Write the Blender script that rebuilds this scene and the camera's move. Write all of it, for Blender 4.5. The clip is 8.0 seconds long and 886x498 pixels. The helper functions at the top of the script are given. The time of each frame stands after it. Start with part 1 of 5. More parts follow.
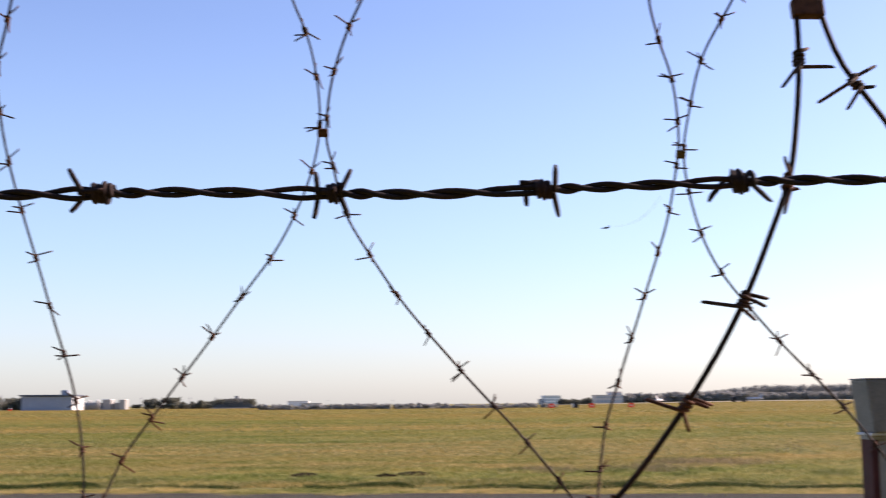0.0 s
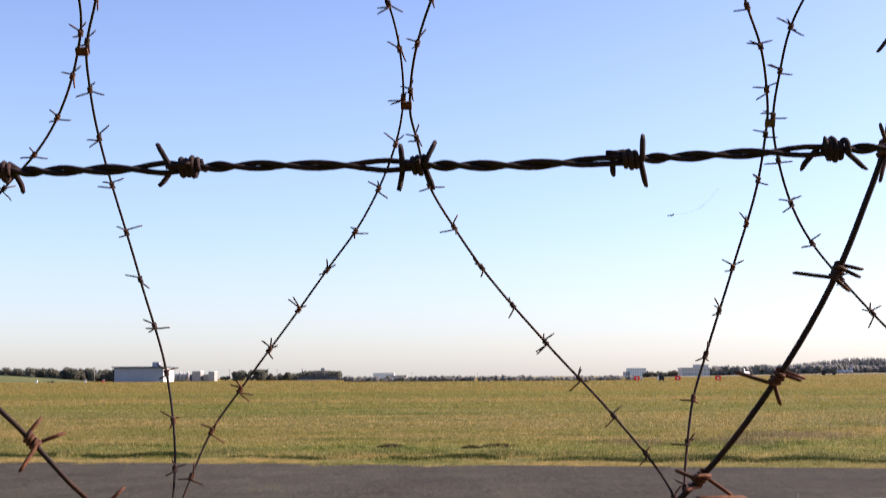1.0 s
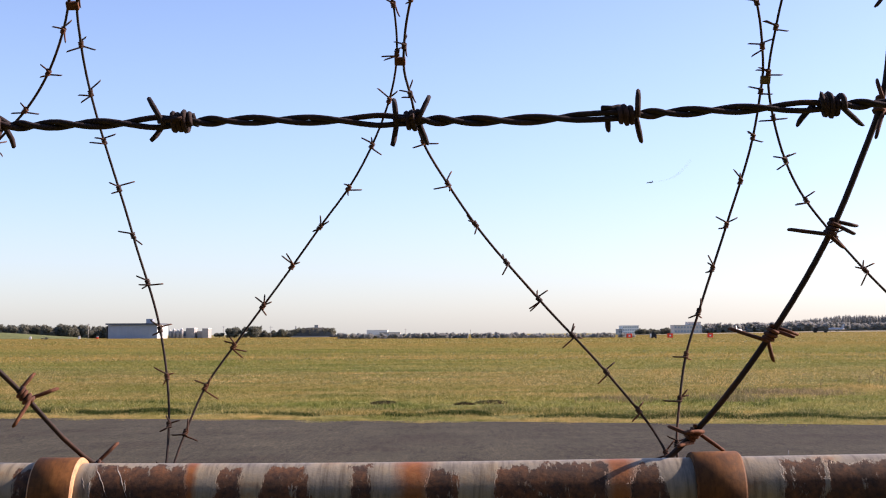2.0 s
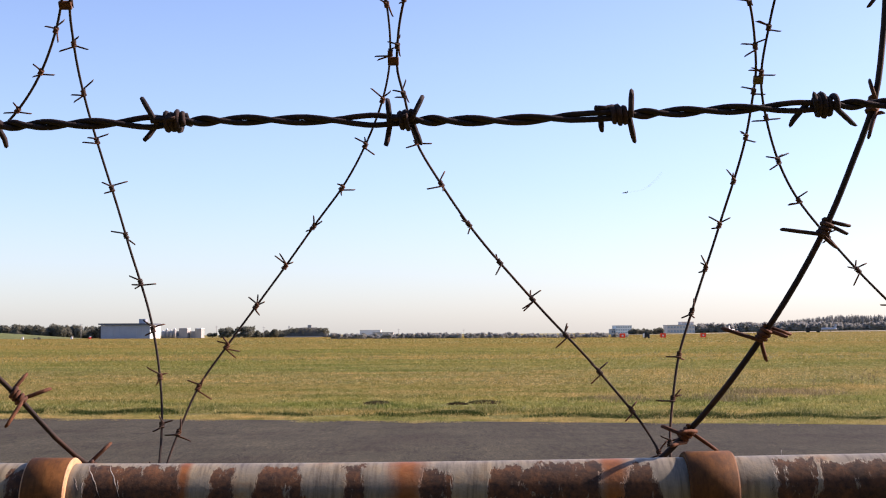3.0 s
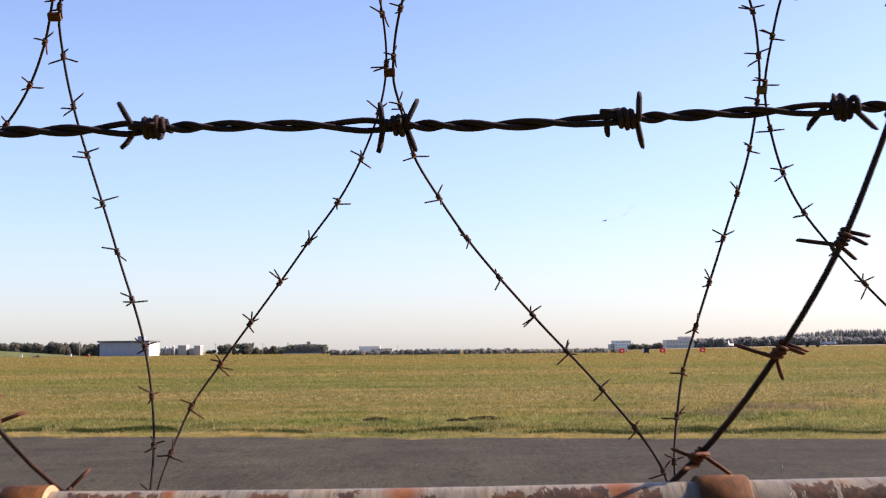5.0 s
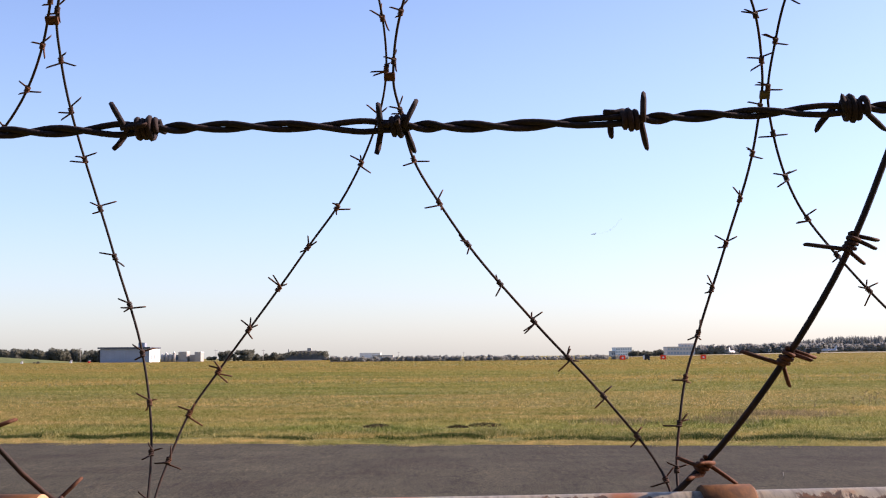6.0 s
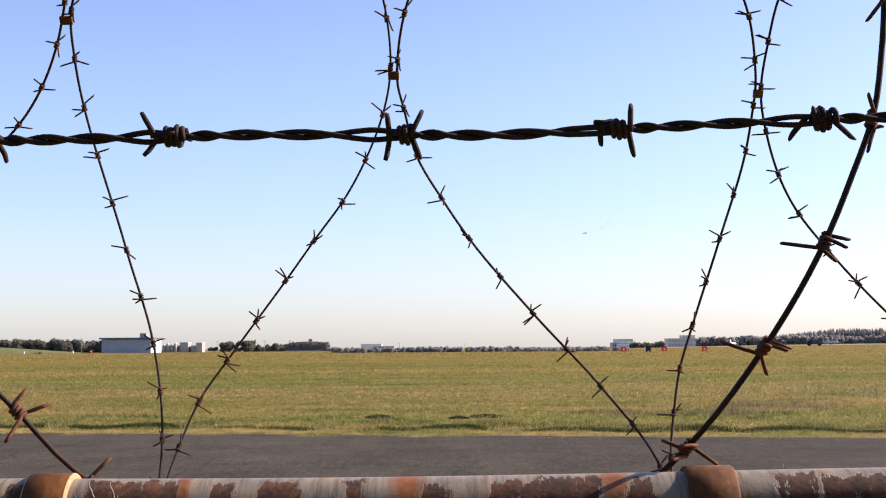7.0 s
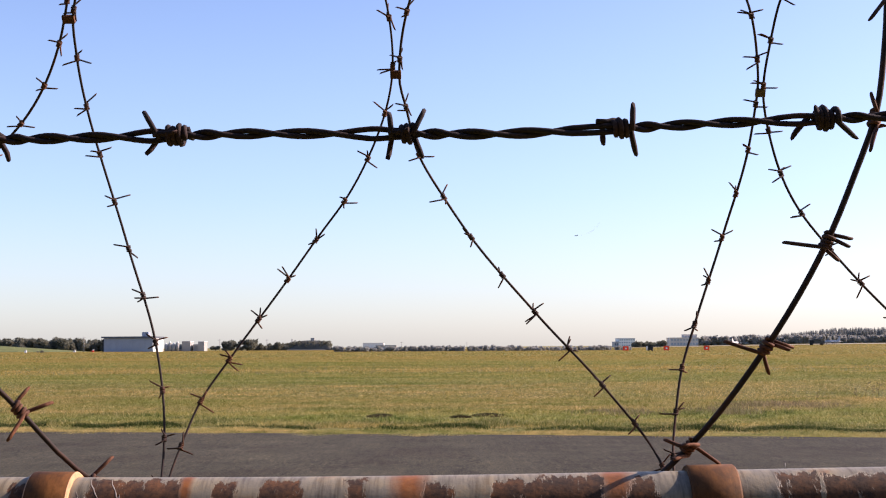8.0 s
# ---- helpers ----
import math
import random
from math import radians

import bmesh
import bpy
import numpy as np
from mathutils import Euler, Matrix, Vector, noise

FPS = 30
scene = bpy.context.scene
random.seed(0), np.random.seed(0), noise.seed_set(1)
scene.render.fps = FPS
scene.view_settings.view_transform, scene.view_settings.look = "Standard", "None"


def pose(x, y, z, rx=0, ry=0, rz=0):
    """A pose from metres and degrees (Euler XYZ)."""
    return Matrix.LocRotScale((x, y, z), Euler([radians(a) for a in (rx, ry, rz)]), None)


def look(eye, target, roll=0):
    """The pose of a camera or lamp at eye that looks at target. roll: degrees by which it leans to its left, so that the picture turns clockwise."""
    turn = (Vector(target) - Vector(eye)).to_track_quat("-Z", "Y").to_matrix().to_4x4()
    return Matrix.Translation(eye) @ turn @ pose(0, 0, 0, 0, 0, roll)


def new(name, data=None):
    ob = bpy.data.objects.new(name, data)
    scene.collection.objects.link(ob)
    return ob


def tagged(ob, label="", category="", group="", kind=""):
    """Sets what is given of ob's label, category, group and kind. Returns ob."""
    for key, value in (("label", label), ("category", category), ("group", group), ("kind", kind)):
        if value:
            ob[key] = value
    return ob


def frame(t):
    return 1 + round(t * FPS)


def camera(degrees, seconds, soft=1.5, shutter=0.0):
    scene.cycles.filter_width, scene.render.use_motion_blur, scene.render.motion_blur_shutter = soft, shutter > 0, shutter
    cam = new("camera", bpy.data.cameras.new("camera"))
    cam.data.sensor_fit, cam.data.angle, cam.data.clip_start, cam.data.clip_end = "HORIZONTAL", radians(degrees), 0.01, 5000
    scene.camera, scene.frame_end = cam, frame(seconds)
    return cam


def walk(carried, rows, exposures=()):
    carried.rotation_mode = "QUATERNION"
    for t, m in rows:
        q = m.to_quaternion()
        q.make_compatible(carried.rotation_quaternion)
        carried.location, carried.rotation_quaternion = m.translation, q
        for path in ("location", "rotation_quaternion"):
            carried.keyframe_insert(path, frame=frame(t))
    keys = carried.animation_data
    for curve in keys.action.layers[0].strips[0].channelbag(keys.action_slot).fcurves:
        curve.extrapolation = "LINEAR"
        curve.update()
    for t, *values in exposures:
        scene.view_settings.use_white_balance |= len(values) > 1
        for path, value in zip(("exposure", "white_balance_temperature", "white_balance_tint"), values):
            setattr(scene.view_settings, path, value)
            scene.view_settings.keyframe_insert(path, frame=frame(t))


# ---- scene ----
cam = camera(39.23, 8.0, soft=1.1, shutter=0.4)
PATH = [
    (0.00, (0.0006, -0.0044, 1.5503), (0.5468, 9.9040, 2.7853), -0.477),
    (0.10, (0.0006, -0.0025, 1.5503), (0.3397, 9.9131, 2.8022), -0.569),
    (0.20, (0.0007, -0.0027, 1.5504), (0.1598, 9.9166, 2.8083), -0.647),
    (0.30, (0.0005, -0.0044, 1.5500), (0.0022, 9.9145, 2.8213), -0.578),
    (0.50, (0.0003, -0.0060, 1.5506), (-0.1283, 9.9114, 2.8266), -0.385),
    (0.70, (0.0003, -0.0037, 1.5501), (-0.1433, 9.9141, 2.8218), -0.321),
    (1.00, (0.0001, -0.0018, 1.5503), (-0.1270, 9.9450, 2.5718), -0.352),
    (1.50, (0.0000, 0.0000, 1.5500), (-0.1036, 9.9763, 2.2304), -0.316),
    (3.00, (-0.0001, -0.0000, 1.5499), (-0.0228, 9.9769, 2.2290), -0.302),
    (3.50, (0.0000, 0.0000, 1.5500), (-0.0100, 9.9751, 2.2542), -0.305),
    (4.00, (-0.0001, -0.0001, 1.5500), (-0.0037, 9.9731, 2.2811), -0.305),
    (4.50, (0.0000, 0.0000, 1.5500), (0.0000, 9.9720, 2.2979), -0.360),
    (4.75, (0.0000, 0.0000, 1.5500), (0.0000, 9.9720, 2.2979), -0.360),
    (5.00, (0.0005, 0.0249, 1.5507), (-0.0114, 9.9923, 2.3575), -0.560),
    (5.20, (0.0010, 0.0420, 1.5507), (-0.0200, 10.0040, 2.4320), -0.560),
    (6.30, (0.0006, 0.0215, 1.5504), (-0.0120, 9.9890, 2.3760), -0.460),
    (6.50, (0.0004, 0.0010, 1.5501), (-0.0150, 9.9698, 2.3395), -0.400),
    (7.00, (0.0003, -0.0001, 1.5501), (-0.0288, 9.9686, 2.3398), -0.385),
    (7.50, (0.0004, 0.0001, 1.5501), (-0.0388, 9.9688, 2.3405), -0.400),
    (8.00, (0.0003, 0.0000, 1.5501), (-0.0456, 9.9693, 2.3320), -0.345),
]
walk(cam, [(t, look(e, g, r)) for t, e, g, r in PATH], [(0.0, 0.87, 6500, 30), (8.0, 0.87, 6500, 30)])

# ---- light ----
SUN_AZ, SUN_EL = 75.0, 30.0          # degrees clockwise from the view direction (+y), and above the horizon
world = bpy.data.worlds.new("sky")
scene.world = world
world.use_nodes = True
wn = world.node_tree.nodes
sky = wn.new("ShaderNodeTexSky")
sky.sky_type = "NISHITA"
sky.sun_disc = False
sky.sun_elevation, sky.sun_rotation = radians(SUN_EL), radians(SUN_AZ)
sky.air_density, sky.dust_density, sky.ozone_density = 0.95, 1.0, 3.9
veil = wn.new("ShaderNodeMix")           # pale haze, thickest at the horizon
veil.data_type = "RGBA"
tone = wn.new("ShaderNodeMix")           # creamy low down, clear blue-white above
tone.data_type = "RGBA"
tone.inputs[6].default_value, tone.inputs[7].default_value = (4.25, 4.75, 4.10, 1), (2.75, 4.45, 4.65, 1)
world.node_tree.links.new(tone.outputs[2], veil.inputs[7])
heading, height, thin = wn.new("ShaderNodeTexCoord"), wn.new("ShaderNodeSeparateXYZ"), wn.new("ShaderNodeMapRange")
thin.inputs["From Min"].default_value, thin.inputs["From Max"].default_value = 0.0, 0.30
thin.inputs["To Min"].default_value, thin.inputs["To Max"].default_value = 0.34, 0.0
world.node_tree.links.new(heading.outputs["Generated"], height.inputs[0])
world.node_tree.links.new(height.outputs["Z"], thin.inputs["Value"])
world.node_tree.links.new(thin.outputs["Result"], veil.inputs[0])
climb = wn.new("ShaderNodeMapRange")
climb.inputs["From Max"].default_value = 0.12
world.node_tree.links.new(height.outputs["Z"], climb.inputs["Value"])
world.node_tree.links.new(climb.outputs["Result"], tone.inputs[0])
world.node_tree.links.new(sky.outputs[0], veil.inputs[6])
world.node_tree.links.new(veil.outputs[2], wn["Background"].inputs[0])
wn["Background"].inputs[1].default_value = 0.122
lamp = bpy.data.lights.new("sun", "SUN")
lamp.energy, lamp.angle, lamp.color = 5.2, radians(0.5), (1.0, 0.86, 0.68)
sun_dir = Vector((math.sin(radians(SUN_AZ)) * math.cos(radians(SUN_EL)), math.cos(radians(SUN_AZ)) * math.cos(radians(SUN_EL)), math.sin(radians(SUN_EL))))
sun = new("sun", lamp)
sun.matrix_world = look(sun_dir * 50, (0, 0, 0))

# ---- materials ----


def shader(name, rough=0.7, metal=0.0, spec=0.5):
    m = bpy.data.materials.new(name)
    m.use_nodes = True
    p = m.node_tree.nodes["Principled BSDF"]
    p.inputs["Roughness"].default_value, p.inputs["Metallic"].default_value = rough, metal
    p.inputs["Specular IOR Level"].default_value = spec
    return m, m.node_tree.nodes, m.node_tree.links, p


def coords(n, l, stretch=(1, 1, 1), space="Object"):
    c, v = n.new("ShaderNodeTexCoord"), n.new("ShaderNodeMapping")
    v.inputs["Scale"].default_value = stretch
    l.new(c.outputs[space], v.inputs["Vector"])
    return v.outputs["Vector"]


def grain(n, l, vec, scale, detail=6, rough=0.6, distortion=0.0):
    g = n.new("ShaderNodeTexNoise")
    g.inputs["Scale"].default_value, g.inputs["Detail"].default_value = scale, detail
    g.inputs["Roughness"].default_value, g.inputs["Distortion"].default_value = rough, distortion
    if vec is not None:
        l.new(vec, g.inputs["Vector"])
    return g.outputs["Fac"]


def ramp(n, l, fac, stops):
    r = n.new("ShaderNodeValToRGB")
    while len(r.color_ramp.elements) < len(stops):
        r.color_ramp.elements.new(0.5)
    for e, (at, c) in zip(r.color_ramp.elements, stops):
        e.position = at
        e.color = (*c, 1) if len(c) == 3 else c
    l.new(fac, r.inputs["Fac"])
    return r.outputs["Color"]


def mixed(n, l, fac, a, b, mode="MIX"):
    x = n.new("ShaderNodeMix")
    x.data_type, x.blend_type = "RGBA", mode
    for socket, value in ((x.inputs["Factor"], fac), (x.inputs["A"], a), (x.inputs["B"], b)):
        if isinstance(value, (int, float)):
            socket.default_value = value
        elif isinstance(value, tuple):
            socket.default_value = (*value, 1)
        else:
            l.new(value, socket)
    return x.outputs["Result"]


def relief(n, l, p, height, strength, distance):
    b = n.new("ShaderNodeBump")
    b.inputs["Strength"].default_value, b.inputs["Distance"].default_value = strength, distance
    l.new(height, b.inputs["Height"])
    l.new(b.outputs["Normal"], p.inputs["Normal"])


def plain(name, colour, rough=0.6, metal=0.0, scale=3.0, spread=0.25, bump=0.0, spec=0.2):
    """A paint or solid with a mild two-scale variation about its colour."""
    m, n, l, p = shader(name, rough, metal, spec)
    v = coords(n, l)
    lo, hi = tuple(c * (1 - spread) for c in colour), tuple(min(1, c * (1 + spread)) for c in colour)
    a = ramp(n, l, grain(n, l, v, scale), [(0.3, lo), (0.7, hi)])
    b = ramp(n, l, grain(n, l, v, scale * 11, 3), [(0.35, (0.8, 0.8, 0.8)), (0.65, (1, 1, 1))])
    l.new(mixed(n, l, 1.0, a, b, "MULTIPLY"), p.inputs["Base Color"])
    if bump:
        relief(n, l, p, grain(n, l, v, scale * 20, 3), bump, 0.02)
    return m


def wire_material(name, steel, rust, dark, share, fine=900, bump=0.4, rough=0.8):
    m, n, l, p = shader(name, rough, 0.1, 0.25)
    v = coords(n, l)
    oi = n.new("ShaderNodeObjectInfo")
    base = ramp(n, l, grain(n, l, v, fine, 4), [(0.3, dark), (0.7, steel)])
    patch = grain(n, l, v, 55, 5, 0.7)
    add = n.new("ShaderNodeMath")
    add.operation = "MULTIPLY_ADD"
    l.new(oi.outputs["Random"], add.inputs[0])
    add.inputs[1].default_value = 0.16
    l.new(patch, add.inputs[2])
    f = ramp(n, l, add.outputs[0], [(share, (0, 0, 0)), (share + 0.16, (1, 1, 1))])
    rusty = ramp(n, l, grain(n, l, v, fine * 1.5, 3), [(0.3, tuple(c * 0.5 for c in rust)), (0.7, rust)])
    l.new(mixed(n, l, f, base, rusty), p.inputs["Base Color"])
    inv = ramp(n, l, f, [(0, (0.1, 0.1, 0.1)), (1, (0.0, 0.0, 0.0))])
    l.new(inv, p.inputs["Metallic"])
    if bump:
        relief(n, l, p, grain(n, l, v, fine * 1.3, 4), bump, 0.0003)
    return m


STRAND = wire_material("weathered_strand", (0.040, 0.031, 0.034), (0.066, 0.038, 0.032), (0.020, 0.016, 0.018), 0.56, 900, 0.7, 0.88)
COIL = wire_material("rusting_wire", (0.036, 0.024, 0.020), (0.085, 0.036, 0.020), (0.022, 0.015, 0.013), 0.60, 160, 0.0, 0.75)
RUSTY_SUNLIT = wire_material("red_rusted_sunlit_barb", (0.10, 0.048, 0.031), (0.20, 0.080, 0.040), (0.052, 0.026, 0.018), 0.46, 700, 0.4, 0.85)
BARB = wire_material("rusted_barb", (0.070, 0.042, 0.034), (0.165, 0.066, 0.034), (0.036, 0.023, 0.019), 0.54, 700, 0.4, 0.8)


def reading(n, name):
    """A value stored on the mesh's points."""
    at = n.new("ShaderNodeAttribute")
    at.attribute_name = name
    return at.outputs["Fac"]


def sum_of(n, l, a, k, b):
    """a * k + b, where b is a socket or a number."""
    x = n.new("ShaderNodeMath")
    x.operation = "MULTIPLY_ADD"
    l.new(a, x.inputs[0])
    x.inputs[1].default_value = k
    if isinstance(b, (int, float)):
        x.inputs[2].default_value = b
    else:
        l.new(b, x.inputs[2])
    return x.outputs[0]


def pipe_material():
    """Chalky grey paint, flaked down to brown rust where the pipe carries the value "worn"."""
    m, n, l, p = shader("flaking_painted_pipe", 0.55)
    v = coords(n, l)
    paint = ramp(n, l, grain(n, l, v, 60, 6, 0.65), [(0.3, (0.165, 0.152, 0.116)), (0.48, (0.245, 0.222, 0.162)), (0.60, (0.285, 0.240, 0.152)), (0.72, (0.25, 0.145, 0.064))])
    streak = grain(n, l, coords(n, l, (1.0, 0.10, 0.10)), 520, 4, 0.65)
    paint = mixed(n, l, 1.0, paint, ramp(n, l, streak, [(0.34, (0.60, 0.57, 0.53)), (0.52, (1, 1, 1)), (0.70, (1.2, 1.18, 1.14))]), "MULTIPLY")
    bleed = ramp(n, l, grain(n, l, v, 110, 5, 0.7), [(0.3, (0.15, 0.052, 0.010)), (0.55, (0.27, 0.098, 0.018)), (0.75, (0.32, 0.15, 0.045))])
    stain = ramp(n, l, sum_of(n, l, grain(n, l, v, 140, 6, 0.7), 0.8, sum_of(n, l, reading(n, "stain"), 1.0, -0.40)), [(0.12, (0, 0, 0)), (0.95, (1, 1, 1))])
    paint = mixed(n, l, stain, paint, bleed)
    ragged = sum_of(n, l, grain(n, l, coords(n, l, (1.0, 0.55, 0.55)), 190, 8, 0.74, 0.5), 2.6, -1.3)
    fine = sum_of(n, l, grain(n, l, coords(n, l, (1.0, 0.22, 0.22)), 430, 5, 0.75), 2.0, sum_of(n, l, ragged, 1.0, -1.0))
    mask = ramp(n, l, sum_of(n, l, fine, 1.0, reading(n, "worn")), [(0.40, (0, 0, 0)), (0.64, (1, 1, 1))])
    rust = ramp(n, l, grain(n, l, v, 95, 6, 0.7), [(0.32, (0.026, 0.015, 0.010)), (0.45, (0.060, 0.029, 0.014)), (0.56, (0.112, 0.049, 0.019)), (0.72, (0.20, 0.078, 0.025))])
    pits = ramp(n, l, grain(n, l, v, 480, 4, 0.7), [(0.36, (0.55, 0.55, 0.55)), (0.52, (1, 1, 1)), (0.72, (1.25, 1.2, 1.15))])
    rust = mixed(n, l, 1.0, rust, pits, "MULTIPLY")
    l.new(mixed(n, l, mask, paint, rust), p.inputs["Base Color"])
    l.new(ramp(n, l, mask, [(0, (0.5, 0.5, 0.5)), (1, (0.85, 0.85, 0.85))]), p.inputs["Roughness"])
    relief(n, l, p, sum_of(n, l, mask, -1.0, grain(n, l, v, 500, 4)), 0.45, 0.0003)
    return m


def coupling_material():
    m, n, l, p = shader("rusted_coupling", 0.75, 0.0, 0.25)
    v = coords(n, l)
    a = ramp(n, l, grain(n, l, v, 70, 7, 0.7, 0.4), [(0.3, (0.045, 0.020, 0.007)), (0.46, (0.105, 0.042, 0.011)), (0.6, (0.170, 0.068, 0.016)), (0.75, (0.24, 0.105, 0.030))])
    b = ramp(n, l, grain(n, l, coords(n, l, (1, 0.2, 0.2)), 400, 4, 0.7), [(0.35, (0.7, 0.7, 0.7)), (0.6, (1.1, 1.1, 1.1))])
    l.new(mixed(n, l, 1.0, a, b, "MULTIPLY"), p.inputs["Base Color"])
    relief(n, l, p, grain(n, l, v, 450, 5, 0.7), 0.3, 0.0003)
    return m


PIPE = pipe_material()
COLLAR = coupling_material()
# pale rust colour that paints sunlight onto a coupling's edge
SUNLIT_RIM = plain("sunlit_rust_edge", (0.60, 0.34, 0.18), 0.6, 0.0, 200, 0.2, 0.2)
SCRAPED = plain("scraped_paint", (0.46, 0.42, 0.36), 0.6, 0.0, 300, 0.3)
CLIP = plain("rusty_clip", (0.13, 0.055, 0.026), 0.75, 0.1, 300, 0.4, 0.3)
BRASS = plain("yellowed_clip", (0.15, 0.11, 0.05), 0.6, 0.3, 300, 0.3, 0.2)
GALV = plain("galvanised_post", (0.33, 0.34, 0.35), 0.5, 0.6, 20, 0.2, 0.1)


def asphalt_material():
    m, n, l, p = shader("worn_asphalt", 0.95, 0.0, 0.15)
    v = coords(n, l)
    a = ramp(n, l, grain(n, l, v, 0.9, 6, 0.65), [(0.3, (0.039, 0.036, 0.024)), (0.7, (0.057, 0.053, 0.036))])
    b = ramp(n, l, grain(n, l, coords(n, l, (0.7, 0.6, 1)), 0.8, 6, 0.7), [(0.36, (0.78, 0.72, 0.72)), (0.52, (1, 1, 1)), (0.66, (1.15, 1.14, 1.1))])
    c = ramp(n, l, grain(n, l, coords(n, l, (1, 0.25, 1)), 60, 3, 0.8), [(0.3, (0.35, 0.35, 0.35)), (0.50, (1, 1, 1)), (0.72, (2.1, 2.0, 1.9))])
    x = mixed(n, l, 1.0, mixed(n, l, 1.0, a, b, "MULTIPLY"), c, "MULTIPLY")
    d = ramp(n, l, grain(n, l, coords(n, l, (1, 0.14, 1)), 14, 5, 0.85), [(0.33, (0.42, 0.42, 0.42)), (0.43, (0.9, 0.9, 0.9)), (0.55, (1.04, 1.04, 1.02)), (0.68, (1.5, 1.46, 1.38))])
    x = mixed(n, l, 1.0, x, d, "MULTIPLY")
    # the surfacing grows darker towards one end of the road
    sp, along = n.new("ShaderNodeSeparateXYZ"), n.new("ShaderNodeMapRange")
    l.new(v, sp.inputs[0])
    l.new(sum_of(n, l, grain(n, l, v, 0.7, 4), 3.0, sp.outputs["X"]), along.inputs["Value"])
    along.inputs["From Min"].default_value, along.inputs["From Max"].default_value = -1.0, 7.0
    x = mixed(n, l, 1.0, x, ramp(n, l, along.outputs["Result"], [(0.0, (1.06, 1.05, 1.03)), (1.0, (0.78, 0.77, 0.76))]), "MULTIPLY")
    vo = n.new("ShaderNodeTexVoronoi")
    vo.feature = "DISTANCE_TO_EDGE"
    vo.inputs["Scale"].default_value = 0.42
    wob = n.new("ShaderNodeVectorMath")
    wob.operation = "MULTIPLY_ADD"
    nz = n.new("ShaderNodeTexNoise")
    nz.inputs["Scale"].default_value = 2.2
    l.new(v, nz.inputs["Vector"])
    l.new(nz.outputs["Color"], wob.inputs[0])
    wob.inputs[1].default_value = (0.7, 0.7, 0.7)
    l.new(v, wob.inputs[2])
    l.new(wob.outputs[0], vo.inputs["Vector"])
    crack = ramp(n, l, vo.outputs["Distance"], [(0.0, (0.45, 0.45, 0.45)), (0.008, (1, 1, 1))])
    l.new(mixed(n, l, 1.0, x, crack, "MULTIPLY"), p.inputs["Base Color"])
    relief(n, l, p, grain(n, l, v, 90, 3, 0.8), 0.5, 0.01)
    return m


def mown_strips(n, l):
    """Tints of the strips in which the field is mown, along the runway."""
    c, sp = n.new("ShaderNodeTexCoord"), n.new("ShaderNodeSeparateXYZ")
    l.new(c.outputs["Object"], sp.inputs[0])
    lg = n.new("ShaderNodeMath")
    lg.operation = "LOGARITHM"
    l.new(sp.outputs["Y"], lg.inputs[0])
    lg.inputs[1].default_value = 600
    wob = n.new("ShaderNodeMath")
    wob.operation = "MULTIPLY_ADD"
    l.new(grain(n, l, coords(n, l, (0.25, 1, 1)), 0.12, 5, 0.7), wob.inputs[0])
    wob.inputs[1].default_value = 0.09
    l.new(lg.outputs[0], wob.inputs[2])
    return ramp(n, l, wob.outputs[0], [(0.54, (1.0, 0.98, 0.92)), (0.565, (0.88, 0.99, 0.80)), (0.588, (1.04, 1.0, 0.95)), (0.605, (1.04, 0.99, 0.93)), (0.65, (1.04, 0.98, 0.93)), (0.685, (0.82, 0.91, 0.74)), (0.705, (0.88, 0.95, 0.81)), (0.735, (1.13, 1.02, 0.97)), (0.77, (0.80, 0.90, 0.72)), (0.80, (0.92, 0.96, 0.84)), (0.84, (1.10, 0.99, 0.94)), (0.90, (1.0, 0.98, 0.90)), (1.0, (1.10, 1.0, 0.96))])


def field_material():
    m, n, l, p = shader("mown_grassland", 0.95, 0.0, 0.15)
    v = coords(n, l)
    band = grain(n, l, coords(n, l, (0.25, 1, 1)), 0.055, 5, 0.6)
    a = ramp(n, l, band, [(0.34, (0.11, 0.12, 0.034)), (0.5, (0.18, 0.165, 0.05)), (0.64, (0.27, 0.22, 0.075))])
    b = ramp(n, l, grain(n, l, v, 1.6, 6, 0.75), [(0.3, (0.62, 0.68, 0.58)), (0.55, (1, 1, 1)), (0.75, (1.25, 1.18, 1.05))])
    c = ramp(n, l, grain(n, l, coords(n, l, (0.5, 1, 1)), 0.25, 4, 0.7), [(0.35, (0.8, 0.9, 0.75)), (0.6, (1.05, 1.0, 1.0))])
    x = mixed(n, l, 1.0, mixed(n, l, 1.0, a, b, "MULTIPLY"), c, "MULTIPLY")
    x = mixed(n, l, 1.0, x, mown_strips(n, l), "MULTIPLY")
    l.new(x, p.inputs["Base Color"])
    relief(n, l, p, grain(n, l, v, 14, 4, 0.8), 0.8, 0.1)
    return m


